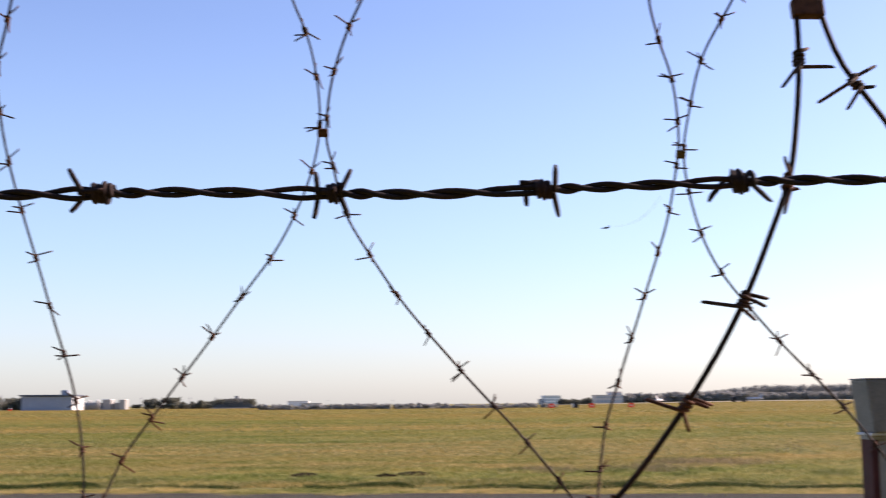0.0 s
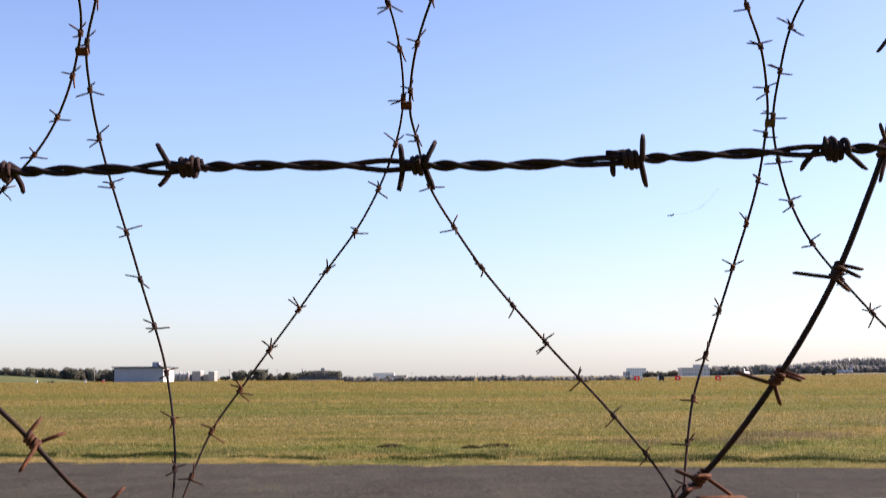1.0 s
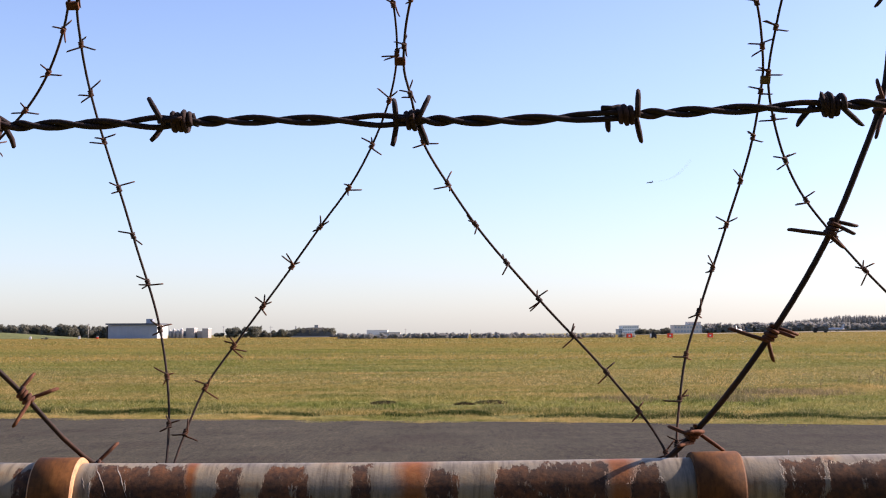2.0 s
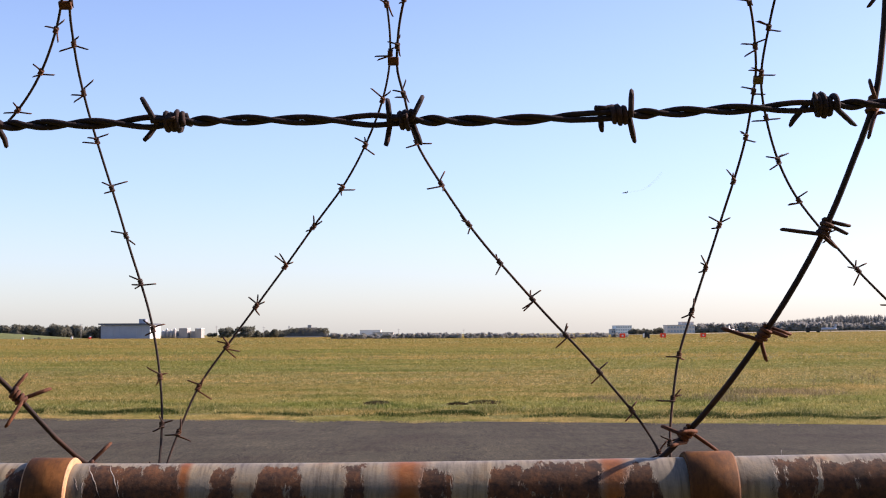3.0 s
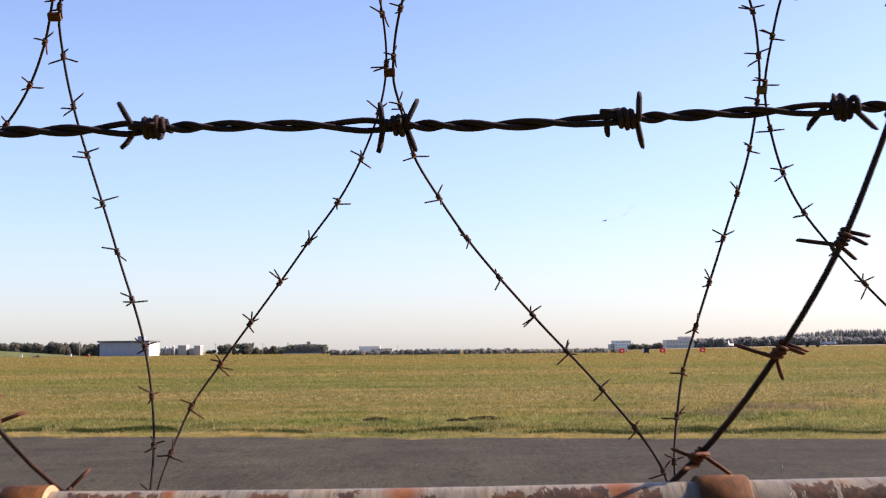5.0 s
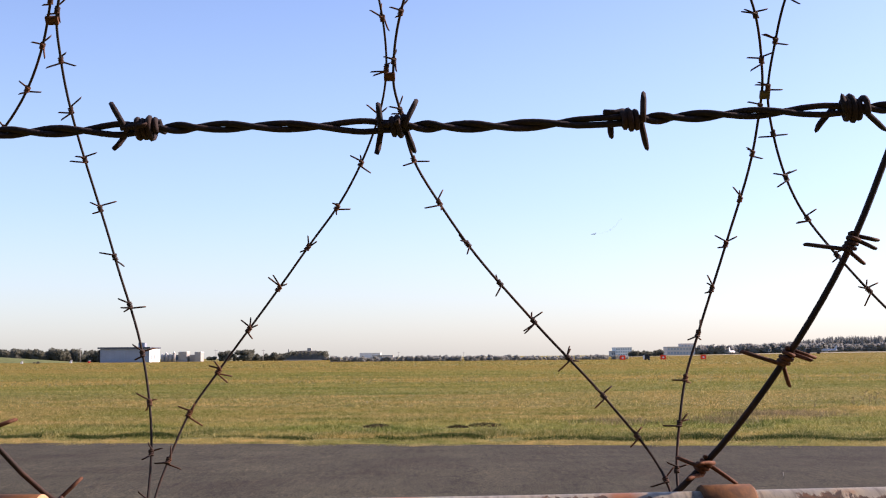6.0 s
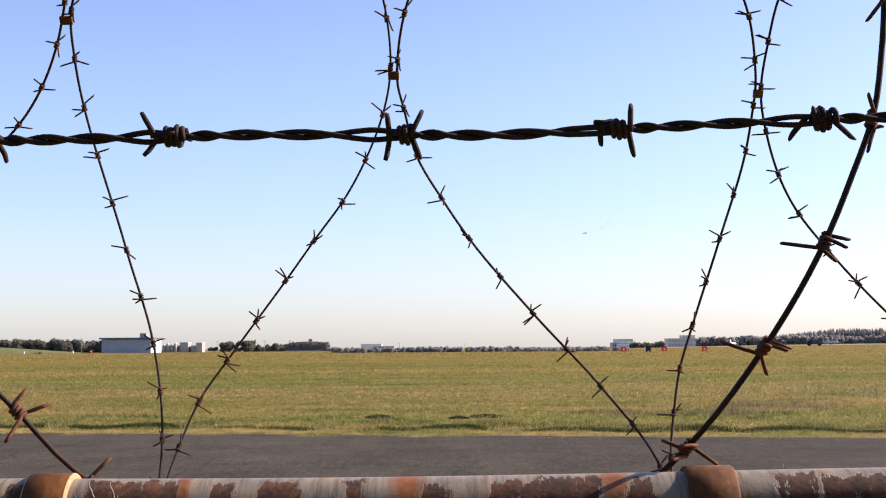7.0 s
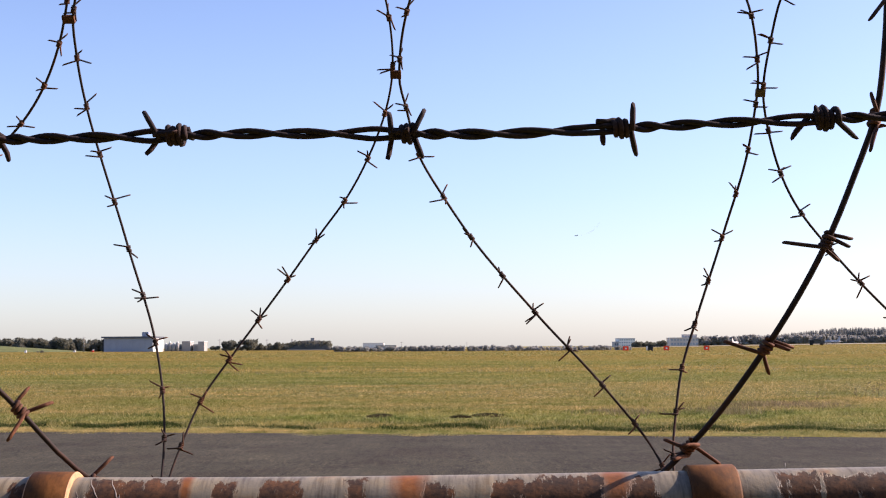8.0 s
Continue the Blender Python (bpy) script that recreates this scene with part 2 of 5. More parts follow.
def blade_material(name, stops, translucent=0.35, strips=False):
    m, n, l, p = shader(name, 0.7, 0.0, 0.2)
    g = n.new("ShaderNodeNewGeometry")
    v = coords(n, l, (0.3, 1, 1))
    col = ramp(n, l, g.outputs["Random Per Island"], stops)
    tint = ramp(n, l, grain(n, l, v, 0.16, 4, 0.65), [(0.36, (0.80, 0.89, 0.68)), (0.48, (1.0, 0.99, 0.93)), (0.62, (1.14, 1.05, 0.93))])
    fine = ramp(n, l, grain(n, l, coords(n, l, (0.38, 0.5, 1)), 0.75, 5, 0.72), [(0.34, (0.52, 0.68, 0.50)), (0.44, (0.84, 0.92, 0.82)), (0.54, (1.02, 1, 1)), (0.66, (1.22, 1.13, 1.10))])
    tuft = ramp(n, l, grain(n, l, coords(n, l, (0.8, 0.5, 1)), 4.2, 4, 0.7), [(0.34, (0.52, 0.60, 0.48)), (0.46, (0.92, 0.95, 0.90)), (0.58, (1.10, 1.08, 1.06)), (0.70, (1.32, 1.24, 1.18))])
    x = mixed(n, l, 1.0, mixed(n, l, 1.0, col, tint, "MULTIPLY"), mixed(n, l, 1.0, fine, tuft, "MULTIPLY"), "MULTIPLY")
    if strips:
        x = mixed(n, l, 1.0, x, mown_strips(n, l), "MULTIPLY")
    l.new(x, p.inputs["Base Color"])
    t = n.new("ShaderNodeBsdfTranslucent")
    l.new(x, t.inputs["Color"])
    s = n.new("ShaderNodeMixShader")
    s.inputs[0].default_value = translucent
    l.new(p.outputs[0], s.inputs[1])
    l.new(t.outputs[0], s.inputs[2])
    l.new(s.outputs[0], n["Material Output"].inputs["Surface"])
    return m


def leaf_material(name, stops):
    """Leaves of a crown, a little lighter and darker from clump to clump."""
    m, n, l, p = shader(name, 0.8, 0.0, 0.1)
    g = n.new("ShaderNodeNewGeometry")
    col = ramp(n, l, g.outputs["Random Per Island"], stops)
    clump = ramp(n, l, grain(n, l, coords(n, l), 0.22, 3, 0.6), [(0.35, (0.86, 0.88, 0.84)), (0.65, (1.12, 1.1, 1.06))])
    x = mixed(n, l, 1.0, col, clump, "MULTIPLY")
    l.new(x, p.inputs["Base Color"])
    t, s = n.new("ShaderNodeBsdfTranslucent"), n.new("ShaderNodeMixShader")
    l.new(x, t.inputs["Color"])
    s.inputs[0].default_value = 0.5
    l.new(p.outputs[0], s.inputs[1])
    l.new(t.outputs[0], s.inputs[2])
    l.new(s.outputs[0], n["Material Output"].inputs["Surface"])
    return m


ASPHALT, FIELD = asphalt_material(), field_material()
DRY = blade_material("dry_grass", [(0.0, (0.29, 0.235, 0.085)), (0.4, (0.47, 0.38, 0.15)), (0.8, (0.60, 0.49, 0.235)), (1.0, (0.29, 0.26, 0.08))])
GREEN = blade_material("green_grass", [(0.0, (0.06, 0.085, 0.024)), (0.4, (0.145, 0.168, 0.052)), (0.7, (0.26, 0.25, 0.09)), (1.0, (0.52, 0.45, 0.23))])
# green darkened to carry the shade at the foot of the grass
SHADED_GREEN = blade_material("shaded_green_grass", [(0.0, (0.025, 0.04, 0.012)), (0.7, (0.055, 0.078, 0.022)), (1.0, (0.15, 0.15, 0.055))])
WITHERED = blade_material("withered_grass", [(0.0, (0.15, 0.12, 0.065)), (0.6, (0.29, 0.225, 0.13)), (1.0, (0.46, 0.36, 0.22))], 0.3)
DEAD = blade_material("dead_grass", [(0.0, (0.024, 0.018, 0.011)), (0.6, (0.06, 0.045, 0.025)), (1.0, (0.17, 0.13, 0.065))], 0.1)
MEADOW = blade_material("meadow_grass", [(0.0, (0.165, 0.156, 0.050)), (0.35, (0.290, 0.250, 0.084)), (0.7, (0.43, 0.352, 0.148)), (1.0, (0.68, 0.555, 0.30))], 0.35, True)
# far blades a little lighter, haze over the field put into the colour
FAR_MEADOW = blade_material("far_meadow_grass", [(0.0, (0.235, 0.21, 0.065)), (0.5, (0.375, 0.30, 0.108)), (1.0, (0.54, 0.42, 0.18))], 0.35, True)
# far crowns: leaf colours paled and greyed to carry the distance haze
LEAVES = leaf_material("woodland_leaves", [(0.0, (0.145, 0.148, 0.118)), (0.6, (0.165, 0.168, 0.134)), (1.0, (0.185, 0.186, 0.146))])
HAZED_LEAVES = leaf_material("hazed_leaves", [(0.0, (0.30, 0.305, 0.30)), (0.6, (0.325, 0.33, 0.32)), (1.0, (0.35, 0.355, 0.34))])
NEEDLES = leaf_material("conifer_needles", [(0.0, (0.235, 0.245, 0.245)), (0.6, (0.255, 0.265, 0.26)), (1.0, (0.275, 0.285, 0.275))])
SOIL = plain("dark_soil", (0.050, 0.037, 0.023), 0.98, 0.0, 6, 0.4, 0.6, 0.0)
BARK = plain("bark", (0.10, 0.075, 0.055), 0.9, 0.0, 2, 0.3)
# the hangar front's bluish shade is mixed into this cladding colour
CLADDING = plain("shade_blue_cladding", (0.30, 0.34, 0.40), 0.7, 0.0, 0.3, 0.08)
WHITE = plain("white_wall", (0.78, 0.77, 0.74), 0.7, 0.0, 0.4, 0.08)
GREYWALL = plain("grey_concrete", (0.36, 0.35, 0.325), 0.8, 0.0, 0.3, 0.12)
ROOF = plain("dark_roof", (0.10, 0.115, 0.14), 0.7, 0.0, 0.4, 0.2)
# wall and frame colours raised to stand for haze on distant buildings
HAZYWALL = plain("haze_paled_concrete", (0.62, 0.57, 0.51), 0.85, 0.0, 0.2, 0.10)
PALEFRAME = plain("pale_green_white_frame", (0.86, 0.87, 0.82), 0.7, 0.0, 0.3, 0.06)
CONCRETE = plain("runway_concrete", (0.27, 0.235, 0.16), 0.9, 0.0, 0.05, 0.12)
BANK = plain("grass_bank", (0.13, 0.15, 0.05), 0.95, 0.0, 0.4, 0.3)
# for the unseen hedge added as a skylight blocker
LIGHT_BLOCK = plain("light_block_hedge", (0.05, 0.055, 0.03), 0.95, 0.0, 1.5, 0.4)
DARKGLASS = plain("window_glass", (0.17, 0.20, 0.24), 0.2, 0.0, 0.2, 0.2)
SOFTGLASS = plain("hazy_glazing", (0.34, 0.40, 0.43), 0.25, 0.0, 0.2, 0.15)
SHELTER = plain("dark_green_shelter", (0.085, 0.086, 0.078), 0.9, 0.0, 0.25, 0.3)
RED = plain("red_board", (0.90, 0.07, 0.03), 0.55, 0.0, 1.0, 0.1)
BLACK = plain("black_paint", (0.02, 0.02, 0.022), 0.5, 0.0, 1.0, 0.2)
JETGREY = plain("aircraft_grey", (0.05, 0.055, 0.07), 0.5, 0.0, 0.5, 0.15)
JETPALE = plain("pale_aircraft_grey", (0.42, 0.44, 0.46), 0.5, 0.0, 0.5, 0.15)
WEBGREY = plain("pale_galvanised_plate", (0.34, 0.325, 0.29), 0.6, 0.1, 12, 0.15, 0.1)
BOXGREY = plain("grey_enamel_box", (0.25, 0.232, 0.195), 0.55, 0.0, 14, 0.15, 0.1)
MAROON = plain("red_oxide_steel", (0.085, 0.022, 0.02), 0.6, 0.0, 16, 0.3, 0.2)


def smoke_material():
    m, n, l, p = shader("thin_smoke", 1.0)
    p.inputs["Base Color"].default_value = (0.55, 0.52, 0.58, 1)
    f = ramp(n, l, grain(n, l, coords(n, l), 0.05, 4), [(0.35, (0.01, 0.01, 0.01)), (0.7, (0.07, 0.07, 0.07))])
    l.new(f, p.inputs["Alpha"])
    return m


SMOKE = smoke_material()

# ---- mesh tools ----


def mesh_of(name, verts, faces, material=None, smooth=False):
    me = bpy.data.meshes.new(name)
    me.from_pydata([tuple(v) for v in verts], [], faces)
    if smooth:
        me.polygons.foreach_set("use_smooth", [True] * len(me.polygons))
    if material:
        me.materials.append(material)
    me.update()
    return me


def triangles(name, tris, material):
    """One mesh of loose triangles from an array (n, 3, 3)."""
    k = len(tris)
    me = bpy.data.meshes.new(name)
    me.vertices.add(3 * k)
    me.vertices.foreach_set("co", np.asarray(tris, dtype=np.float32).ravel())
    me.loops.add(3 * k)
    me.loops.foreach_set("vertex_index", np.arange(3 * k, dtype=np.int32))
    me.polygons.add(k)
    me.polygons.foreach_set("loop_start", np.arange(0, 3 * k, 3, dtype=np.int32))
    me.update(calc_edges=True)
    me.materials.append(material)
    return me


def part(name, me, parent, label="", at=None):
    ob = new(name, me)
    ob.parent = parent
    if at is not None:
        ob.matrix_basis = at
    return tagged(ob, label) if label else ob


def box(x0, x1, y0, y1, z0, z1, bevel=0.0):
    bm = bmesh.new()
    bmesh.ops.create_cube(bm, size=1.0)
    for v in bm.verts:
        v.co = Vector(((x0 + x1) / 2 + v.co.x * (x1 - x0), (y0 + y1) / 2 + v.co.y * (y1 - y0), (z0 + z1) / 2 + v.co.z * (z1 - z0)))
    if bevel:
        bmesh.ops.bevel(bm, geom=bm.edges[:], offset=bevel, segments=2, affect="EDGES", profile=0.6)
    return bm


def from_bm(name, bm, material, smooth=False):
    me = bpy.data.meshes.new(name)
    bm.to_mesh(me)
    bm.free()
    me.materials.append(material)
    if smooth:
        me.polygons.foreach_set("use_smooth", [True] * len(me.polygons))
    return me


def tube(points, radii, sides=8, caps=True, cut=0.0):
    """Vertices and faces of a round bar along points; radii: one, or one a point. cut slants its far end."""
    p = np.asarray(points, dtype=float)
    if np.isscalar(radii):
        radii = [radii] * len(p)
    tang = np.gradient(p, axis=0)
    tang /= np.linalg.norm(tang, axis=1)[:, None]
    up = np.array((0.13, 0.31, 0.94)) if abs(tang[0][2]) < 0.8 else np.array((0.95, 0.2, 0.1))
    u = np.cross(tang[0], up)
    u /= np.linalg.norm(u)
    verts, faces = [], []
    for i, (c, t, r) in enumerate(zip(p, tang, radii)):
        u = u - t * u.dot(t)
        u /= np.linalg.norm(u)
        w = np.cross(t, u)
        for k in range(sides):
            a = 2 * math.pi * k / sides
            q = c + r * (math.cos(a) * u + math.sin(a) * w)
            if cut and i == len(p) - 1:
                q = q + t * cut * math.cos(a)
            verts.append(q)
    for i in range(len(p) - 1):
        for k in range(sides):
            a, b = i * sides + k, i * sides + (k + 1) % sides
            faces.append((a, b, b + sides, a + sides))
    if caps:
        faces.append(tuple(reversed(range(sides))))
        faces.append(tuple(range((len(p) - 1) * sides, len(p) * sides)))
    return verts, faces


def merged(pieces):
    verts, faces = [], []
    for v, f in pieces:
        o = len(verts)
        verts += list(v)
        faces += [tuple(i + o for i in q) for q in f]
    return verts, faces


def rise(x, y):
    """The field lifts very gently beyond the runway."""
    a = min(1, max(0, (x / max(y, 1) - 0.06) / 0.3))
    b = min(1, max(0, (y - 330) / 500))
    return 2.3 * a * a * (3 - 2 * a) * b * b * (3 - 2 * b)


def anchor(name, at, label, category, group="", kind=""):
    at = Matrix.Translation((0, 0, rise(at.translation.x, at.translation.y))) @ at
    ob = new(name)
    ob.empty_display_size = 0.05
    ob.matrix_basis = at
    return tagged(ob, label, category, group, kind)


rng = np.random.default_rng(7)

# ---- ground and road ----
ROAD_SLOPE = -0.18            # the road runs a little askew to the fence
EDGE_FAR, EDGE_NEAR = 21.75, 11.0


def far_edge(x):
    return EDGE_FAR + ROAD_SLOPE * x


def ground():
    xs = np.concatenate((-np.geomspace(4500, 12, 14), np.linspace(-9, 9, 13), np.geomspace(12, 520, 40), np.geomspace(600, 4500, 8)))
    ys = np.concatenate((-np.geomspace(60, 3, 5), np.linspace(0, 60, 25), np.geomspace(70, 4700, 30)))
    verts = [(x, y, rise(x, y)) for y in ys for x in xs]
    w = len(xs)
    faces = [(j * w + i, j * w + i + 1, (j + 1) * w + i + 1, (j + 1) * w + i) for j in range(len(ys) - 1) for i in range(w - 1)]
    tagged(new("ground", mesh_of("ground", verts, faces, FIELD)), "wide flat airfield of dry olive and straw-coloured grass", "grassland", kind="structure")


def road():
    verts, faces = [], []
    xs = np.linspace(-60, 60, 241)
    for x in xs:
        w0 = 0.05 * noise.noise((x * 0.9, 3.1, 0)) + 0.03 * noise.noise((x * 4.0, 9.1, 0))
        w1 = 0.07 * noise.noise((x * 0.8, 7.7, 0)) + 0.04 * noise.noise((x * 3.7, 1.1, 0))
        a, b = EDGE_NEAR + ROAD_SLOPE * x + w0, far_edge(x) + w1
        for y, z in ((a, -0.02), (a, 0.03), ((a + b) / 2, 0.06), (b, 0.03), (b, -0.02)):
            verts.append((x, y, z))
    for i in range(len(xs) - 1):
        for k in range(4):
            a = i * 5 + k
            faces.append((a, a + 5, a + 6, a + 1))
    tagged(new("road", mesh_of("road", verts, faces, ASPHALT)), "worn grey asphalt perimeter road with patched cracks", "road", kind="structure")


def blades(count, d0, d1, h0, h1, w0, w1, y_cap, lean=0.35, clump=0.0, seed=1, hollow=()):
    """Grass blades between d0 and d1 metres behind the road's far edge, across all the ground that can be looked over."""
    g = np.random.default_rng(seed)
    y = np.sqrt(g.uniform((EDGE_FAR + d0) ** 2, (EDGE_FAR + d1) ** 2, count))
    x = g.uniform(-0.42, 0.47, count) * y
    y = y + ROAD_SLOPE * x * np.clip(1.6 - (y - EDGE_FAR) / 40, 0, 1) if y_cap else y
    if y_cap:
        y = y + 0.10 * (np.sin(x * 1.3 + 1) + 0.7 * np.sin(x * 3.1) + 0.6 * np.sin(x * 7.3 + y))
    keep = np.ones(count, bool)
    if clump:
        f = np.sin(x * 1.7 + 3 * np.sin(y * 0.9)) + np.sin(x * 0.53 + y * 1.3) + 0.7 * np.sin(x * 3.9 - y * 2.1)
        keep &= f + g.normal(0, 0.6, count) > clump
    for hx, hy, ha, hb in hollow:
        keep &= (((x - hx) / ha) ** 2 + ((y - hy) / hb) ** 2 > 1) | (g.uniform(0, 1, count) < 0.22)
    x, y = x[keep], y[keep]
    k = len(x)
    h = g.uniform(h0, h1, k) * (0.75 + 0.35 * np.sin(x * 2.3 + y) * np.sin(x * 0.7 - y * 1.7))
    w = g.uniform(w0, w1, k)
    a = g.uniform(-0.7, 0.7, k)
    lift = np.array([rise(q, w) for q, w in zip(x, y)]) if d1 > 300 else np.zeros(k)
    base = np.stack((x, y, lift - 0.01), 1)
    side = np.stack((np.cos(a), np.sin(a), np.zeros(k)), 1) * (w / 2)[:, None]
    tip = base + np.stack((g.normal(0, lean, k) * h, g.normal(0, lean, k) * h, h), 1)
    return np.stack((base - side, base + side, tip), 1)


HOLLOWS = ((-1.55, 27.4, 0.36, 1.9), (0.84, 27.4, 0.44, 1.8), (0.14, 27.0, 0.34, 0.9))


def grass():
    near = (blades(52000, 0.0, 0.9, 0.03, 0.09, 0.010, 0.022, True, 0.9, 0, 11),
            blades(46000, 0.8, 2.1, 0.03, 0.09, 0.010, 0.022, True, 0.9, -0.3, 22),
            blades(52000, -0.50, 0.35, 0.02, 0.08, 0.010, 0.03, True, 1.2, 0.35, 17))
    tagged(new("dry_verge_grass", triangles("dry_verge_grass", np.concatenate(near), DRY)), "low strip of dry straw-coloured grass along the road", "grass", kind="stuff")
    tall = (blades(12000, 0.9, 1.9, 0.03, 0.10, 0.010, 0.022, True, 0.8, -0.4, 23),
            blades(60000, 1.5, 3.4, 0.05, 0.15, 0.010, 0.022, True, 0.5, 0.5, 18),
            blades(110000, 2.2, 9.0, 0.05, 0.13, 0.010, 0.022, True, 0.4, 1.7, 12, HOLLOWS),
            blades(60000, 2.4, 7.5, 0.07, 0.19, 0.010, 0.02, True, 0.5, 2.1, 21, HOLLOWS))
    tagged(new("green_grass", triangles("green_grass", np.concatenate(tall), GREEN)), "taller green grass tufts behind the dry verge", "grass", kind="stuff")
    # a row of dark blades paints the shadow line behind the verge
    line = blades(60000, 1.5, 2.0, 0.05, 0.15, 0.012, 0.024, True, 0.5, 0.1, 19)
    tagged(new("shaded_green_grass", triangles("shaded_green_grass", line, SHADED_GREEN)), "dark green grass line behind the dry verge, with shade put into its colour", "grass", kind="stuff")
    field = (blades(230000, 2.0, 16, 0.03, 0.10, 0.010, 0.024, True, 0.9, 0, 13, HOLLOWS),
             blades(230000, 12, 50, 0.03, 0.10, 0.014, 0.035, False, 0.9, 0, 14),
             )
    away = (blades(220000, 40, 170, 0.05, 0.16, 0.03, 0.09, False, 0.8, 0, 15),
             blades(200000, 140, 620, 0.06, 0.2, 0.12, 0.45, False, 0.9, 0, 16))
    tagged(new("meadow_grass", triangles("meadow_grass", np.concatenate(field), MEADOW)), "sunlit olive and straw meadow grass of the airfield", "grass", kind="stuff")
    tagged(new("far_meadow_grass", triangles("far_meadow_grass", np.concatenate(away), FAR_MEADOW)), "short yellowing grass reaching across the airfield", "grass", kind="stuff")


def soil_patch(x, y, a, b, seed):
    """A bare dark patch of soil with dead stalks standing in it."""
    g = np.random.default_rng(seed)
    verts, faces = [(0, 0, 0.03)], []
    for ring, (s, z) in enumerate(((0.45, 0.03), (0.8, 0.018), (1.05, -0.02))):
        for k in range(20):
            t = 2 * math.pi * k / 20
            q = s * (1 + 0.6 * noise.noise((x + math.cos(t) * 2, y + math.sin(t) * 2, ring)))
            verts.append((a * q * math.cos(t), b * q * math.sin(t), z * (1 + 0.9 * noise.noise((x + 6 * math.cos(t), y + 6 * math.sin(t), 2 + ring)))))
    for k in range(20):
        faces.append((0, 1 + k, 1 + (k + 1) % 20))
        for r in (0, 1):
            a0, b0 = 1 + r * 20 + k, 1 + r * 20 + (k + 1) % 20
            faces.append((a0, a0 + 20, b0 + 20, b0))
    top = anchor("soil_patch", pose(x, y, 0), "bare dark patch of soil with dead stalks in the grass", "soil patch", "soil patches")
    part("soil", mesh_of("soil", verts, faces, SOIL, True), top)
    n = int(4200 * a)
    r, t = np.sqrt(g.uniform(0, 1, n)), g.uniform(0, 6.283, n)
    base = np.stack((1.15 * a * r * np.cos(t), 1.1 * b * r * np.sin(t), np.full(n, -0.01)), 1)
    h = g.uniform(0.03, 0.095, n) * (1.15 - 0.6 * r)
    side = np.stack((g.uniform(0.005, 0.013, n), g.normal(0, 0.004, n), np.zeros(n)), 1)
    tip = base + np.stack((g.normal(0, 0.7, n) * h, g.normal(0, 0.5, n) * h, h), 1)
    part("dead_grass", triangles("dead_grass", np.stack((base - side, base + side, tip), 1), DEAD), top, "dark dead grass stalks")


def withered():
    """Grey-brown withered grass in loose patches."""
    g = np.random.default_rng(31)
    sets = []
    for x, y, a, b, n in ((8.3, 31.6, 1.4, 1.6, 2000), (6.3, 28.8, 0.9, 1.2, 1100), (3.9, 28.6, 0.8, 1.0, 900)):
        r, t = np.sqrt(g.uniform(0, 1, n)) * (1 + g.normal(0, 0.35, n)), g.uniform(0, 6.283, n)
        base = np.stack((x + a * r * np.cos(t), y + b * r * np.sin(t), np.full(n, -0.01)), 1)
        h = g.uniform(0.05, 0.16, n)
        side = np.stack((g.uniform(0.005, 0.012, n), g.normal(0, 0.004, n), np.zeros(n)), 1)
        tip = base + np.stack((g.normal(0, 0.5, n) * h, g.normal(0, 0.5, n) * h, h), 1)
        sets.append(np.stack((base - side, base + side, tip), 1))
    tagged(new("withered_grass", triangles("withered_grass", np.concatenate(sets), WITHERED)), "loose patches of withered grey-brown grass", "grass", kind="stuff")


def weed(x, y, h, seed):
    """A tall dry weed with a few side shoots."""
    g = np.random.default_rng(seed)
    top = anchor("weed", pose(x, y, 0), "tall dry dark weed standing out of the grass", "weed", "weeds")
    lean = g.normal(0, 0.12)
    part("stem", mesh_of("stem", *tube([(0, 0, -0.02), (lean * h * 0.5, 0, h * 0.5), (lean * h * 1.3, 0, h)], [0.006, 0.005, 0.003], 6), DEAD, True), top)
    shoots = []
    for k in range(7):
        a, z = g.uniform(0, 6.28), h * (0.3 + 0.1 * k)
        c = np.array((lean * z, 0, z))
        d = np.array((math.cos(a), math.sin(a), 0.7)) * h * 0.22
        shoots += [(c, c + d + np.array((0, 0, 0.02)), c + d * 0.6 - np.array((0, 0, 0.02))), (c + d * 0.5, c + d * 1.2, c + d + np.array((0.02, 0, -0.03)))]
    part("foliage", triangles("foliage", np.array(shoots), WITHERED), top)


ground()
road()
grass()
withered()
for i, (x, y, h) in enumerate(((12.2, 36.8, 0.42), (12.55, 37.2, 0.30), (11.7, 36.0, 0.26), (13.0, 38.0, 0.36), (10.1, 34.5, 0.24))):
    weed(x, y, h, 90 + i)
soil_patch(-1.55, 27.9, 0.25, 0.5, 3)
soil_patch(0.24, 27.3, 0.20, 0.10, 4)
soil_patch(0.86, 27.9, 0.32, 0.5, 5)

PEG = (4.05, 15.2)

# ---- fence: rail, posts, strand ----
RAIL_Y, RAIL_Z, RAIL_R = 0.472, 1.4882, 0.0136


def rail_sag(x):
    """The old pipe is bowed down a little between its posts."""
    return 0.0024 * math.tanh(((x + 0.045) / 0.21) ** 2) + 0.0006 * math.tanh(x / 0.15)


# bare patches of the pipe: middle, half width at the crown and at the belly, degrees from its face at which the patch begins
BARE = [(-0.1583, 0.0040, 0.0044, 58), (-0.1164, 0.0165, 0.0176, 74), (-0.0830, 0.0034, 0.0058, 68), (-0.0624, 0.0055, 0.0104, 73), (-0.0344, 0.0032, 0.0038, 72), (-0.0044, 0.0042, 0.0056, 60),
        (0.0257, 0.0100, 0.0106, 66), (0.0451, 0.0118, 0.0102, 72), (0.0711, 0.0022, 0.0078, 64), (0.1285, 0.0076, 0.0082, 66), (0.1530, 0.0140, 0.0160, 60)]
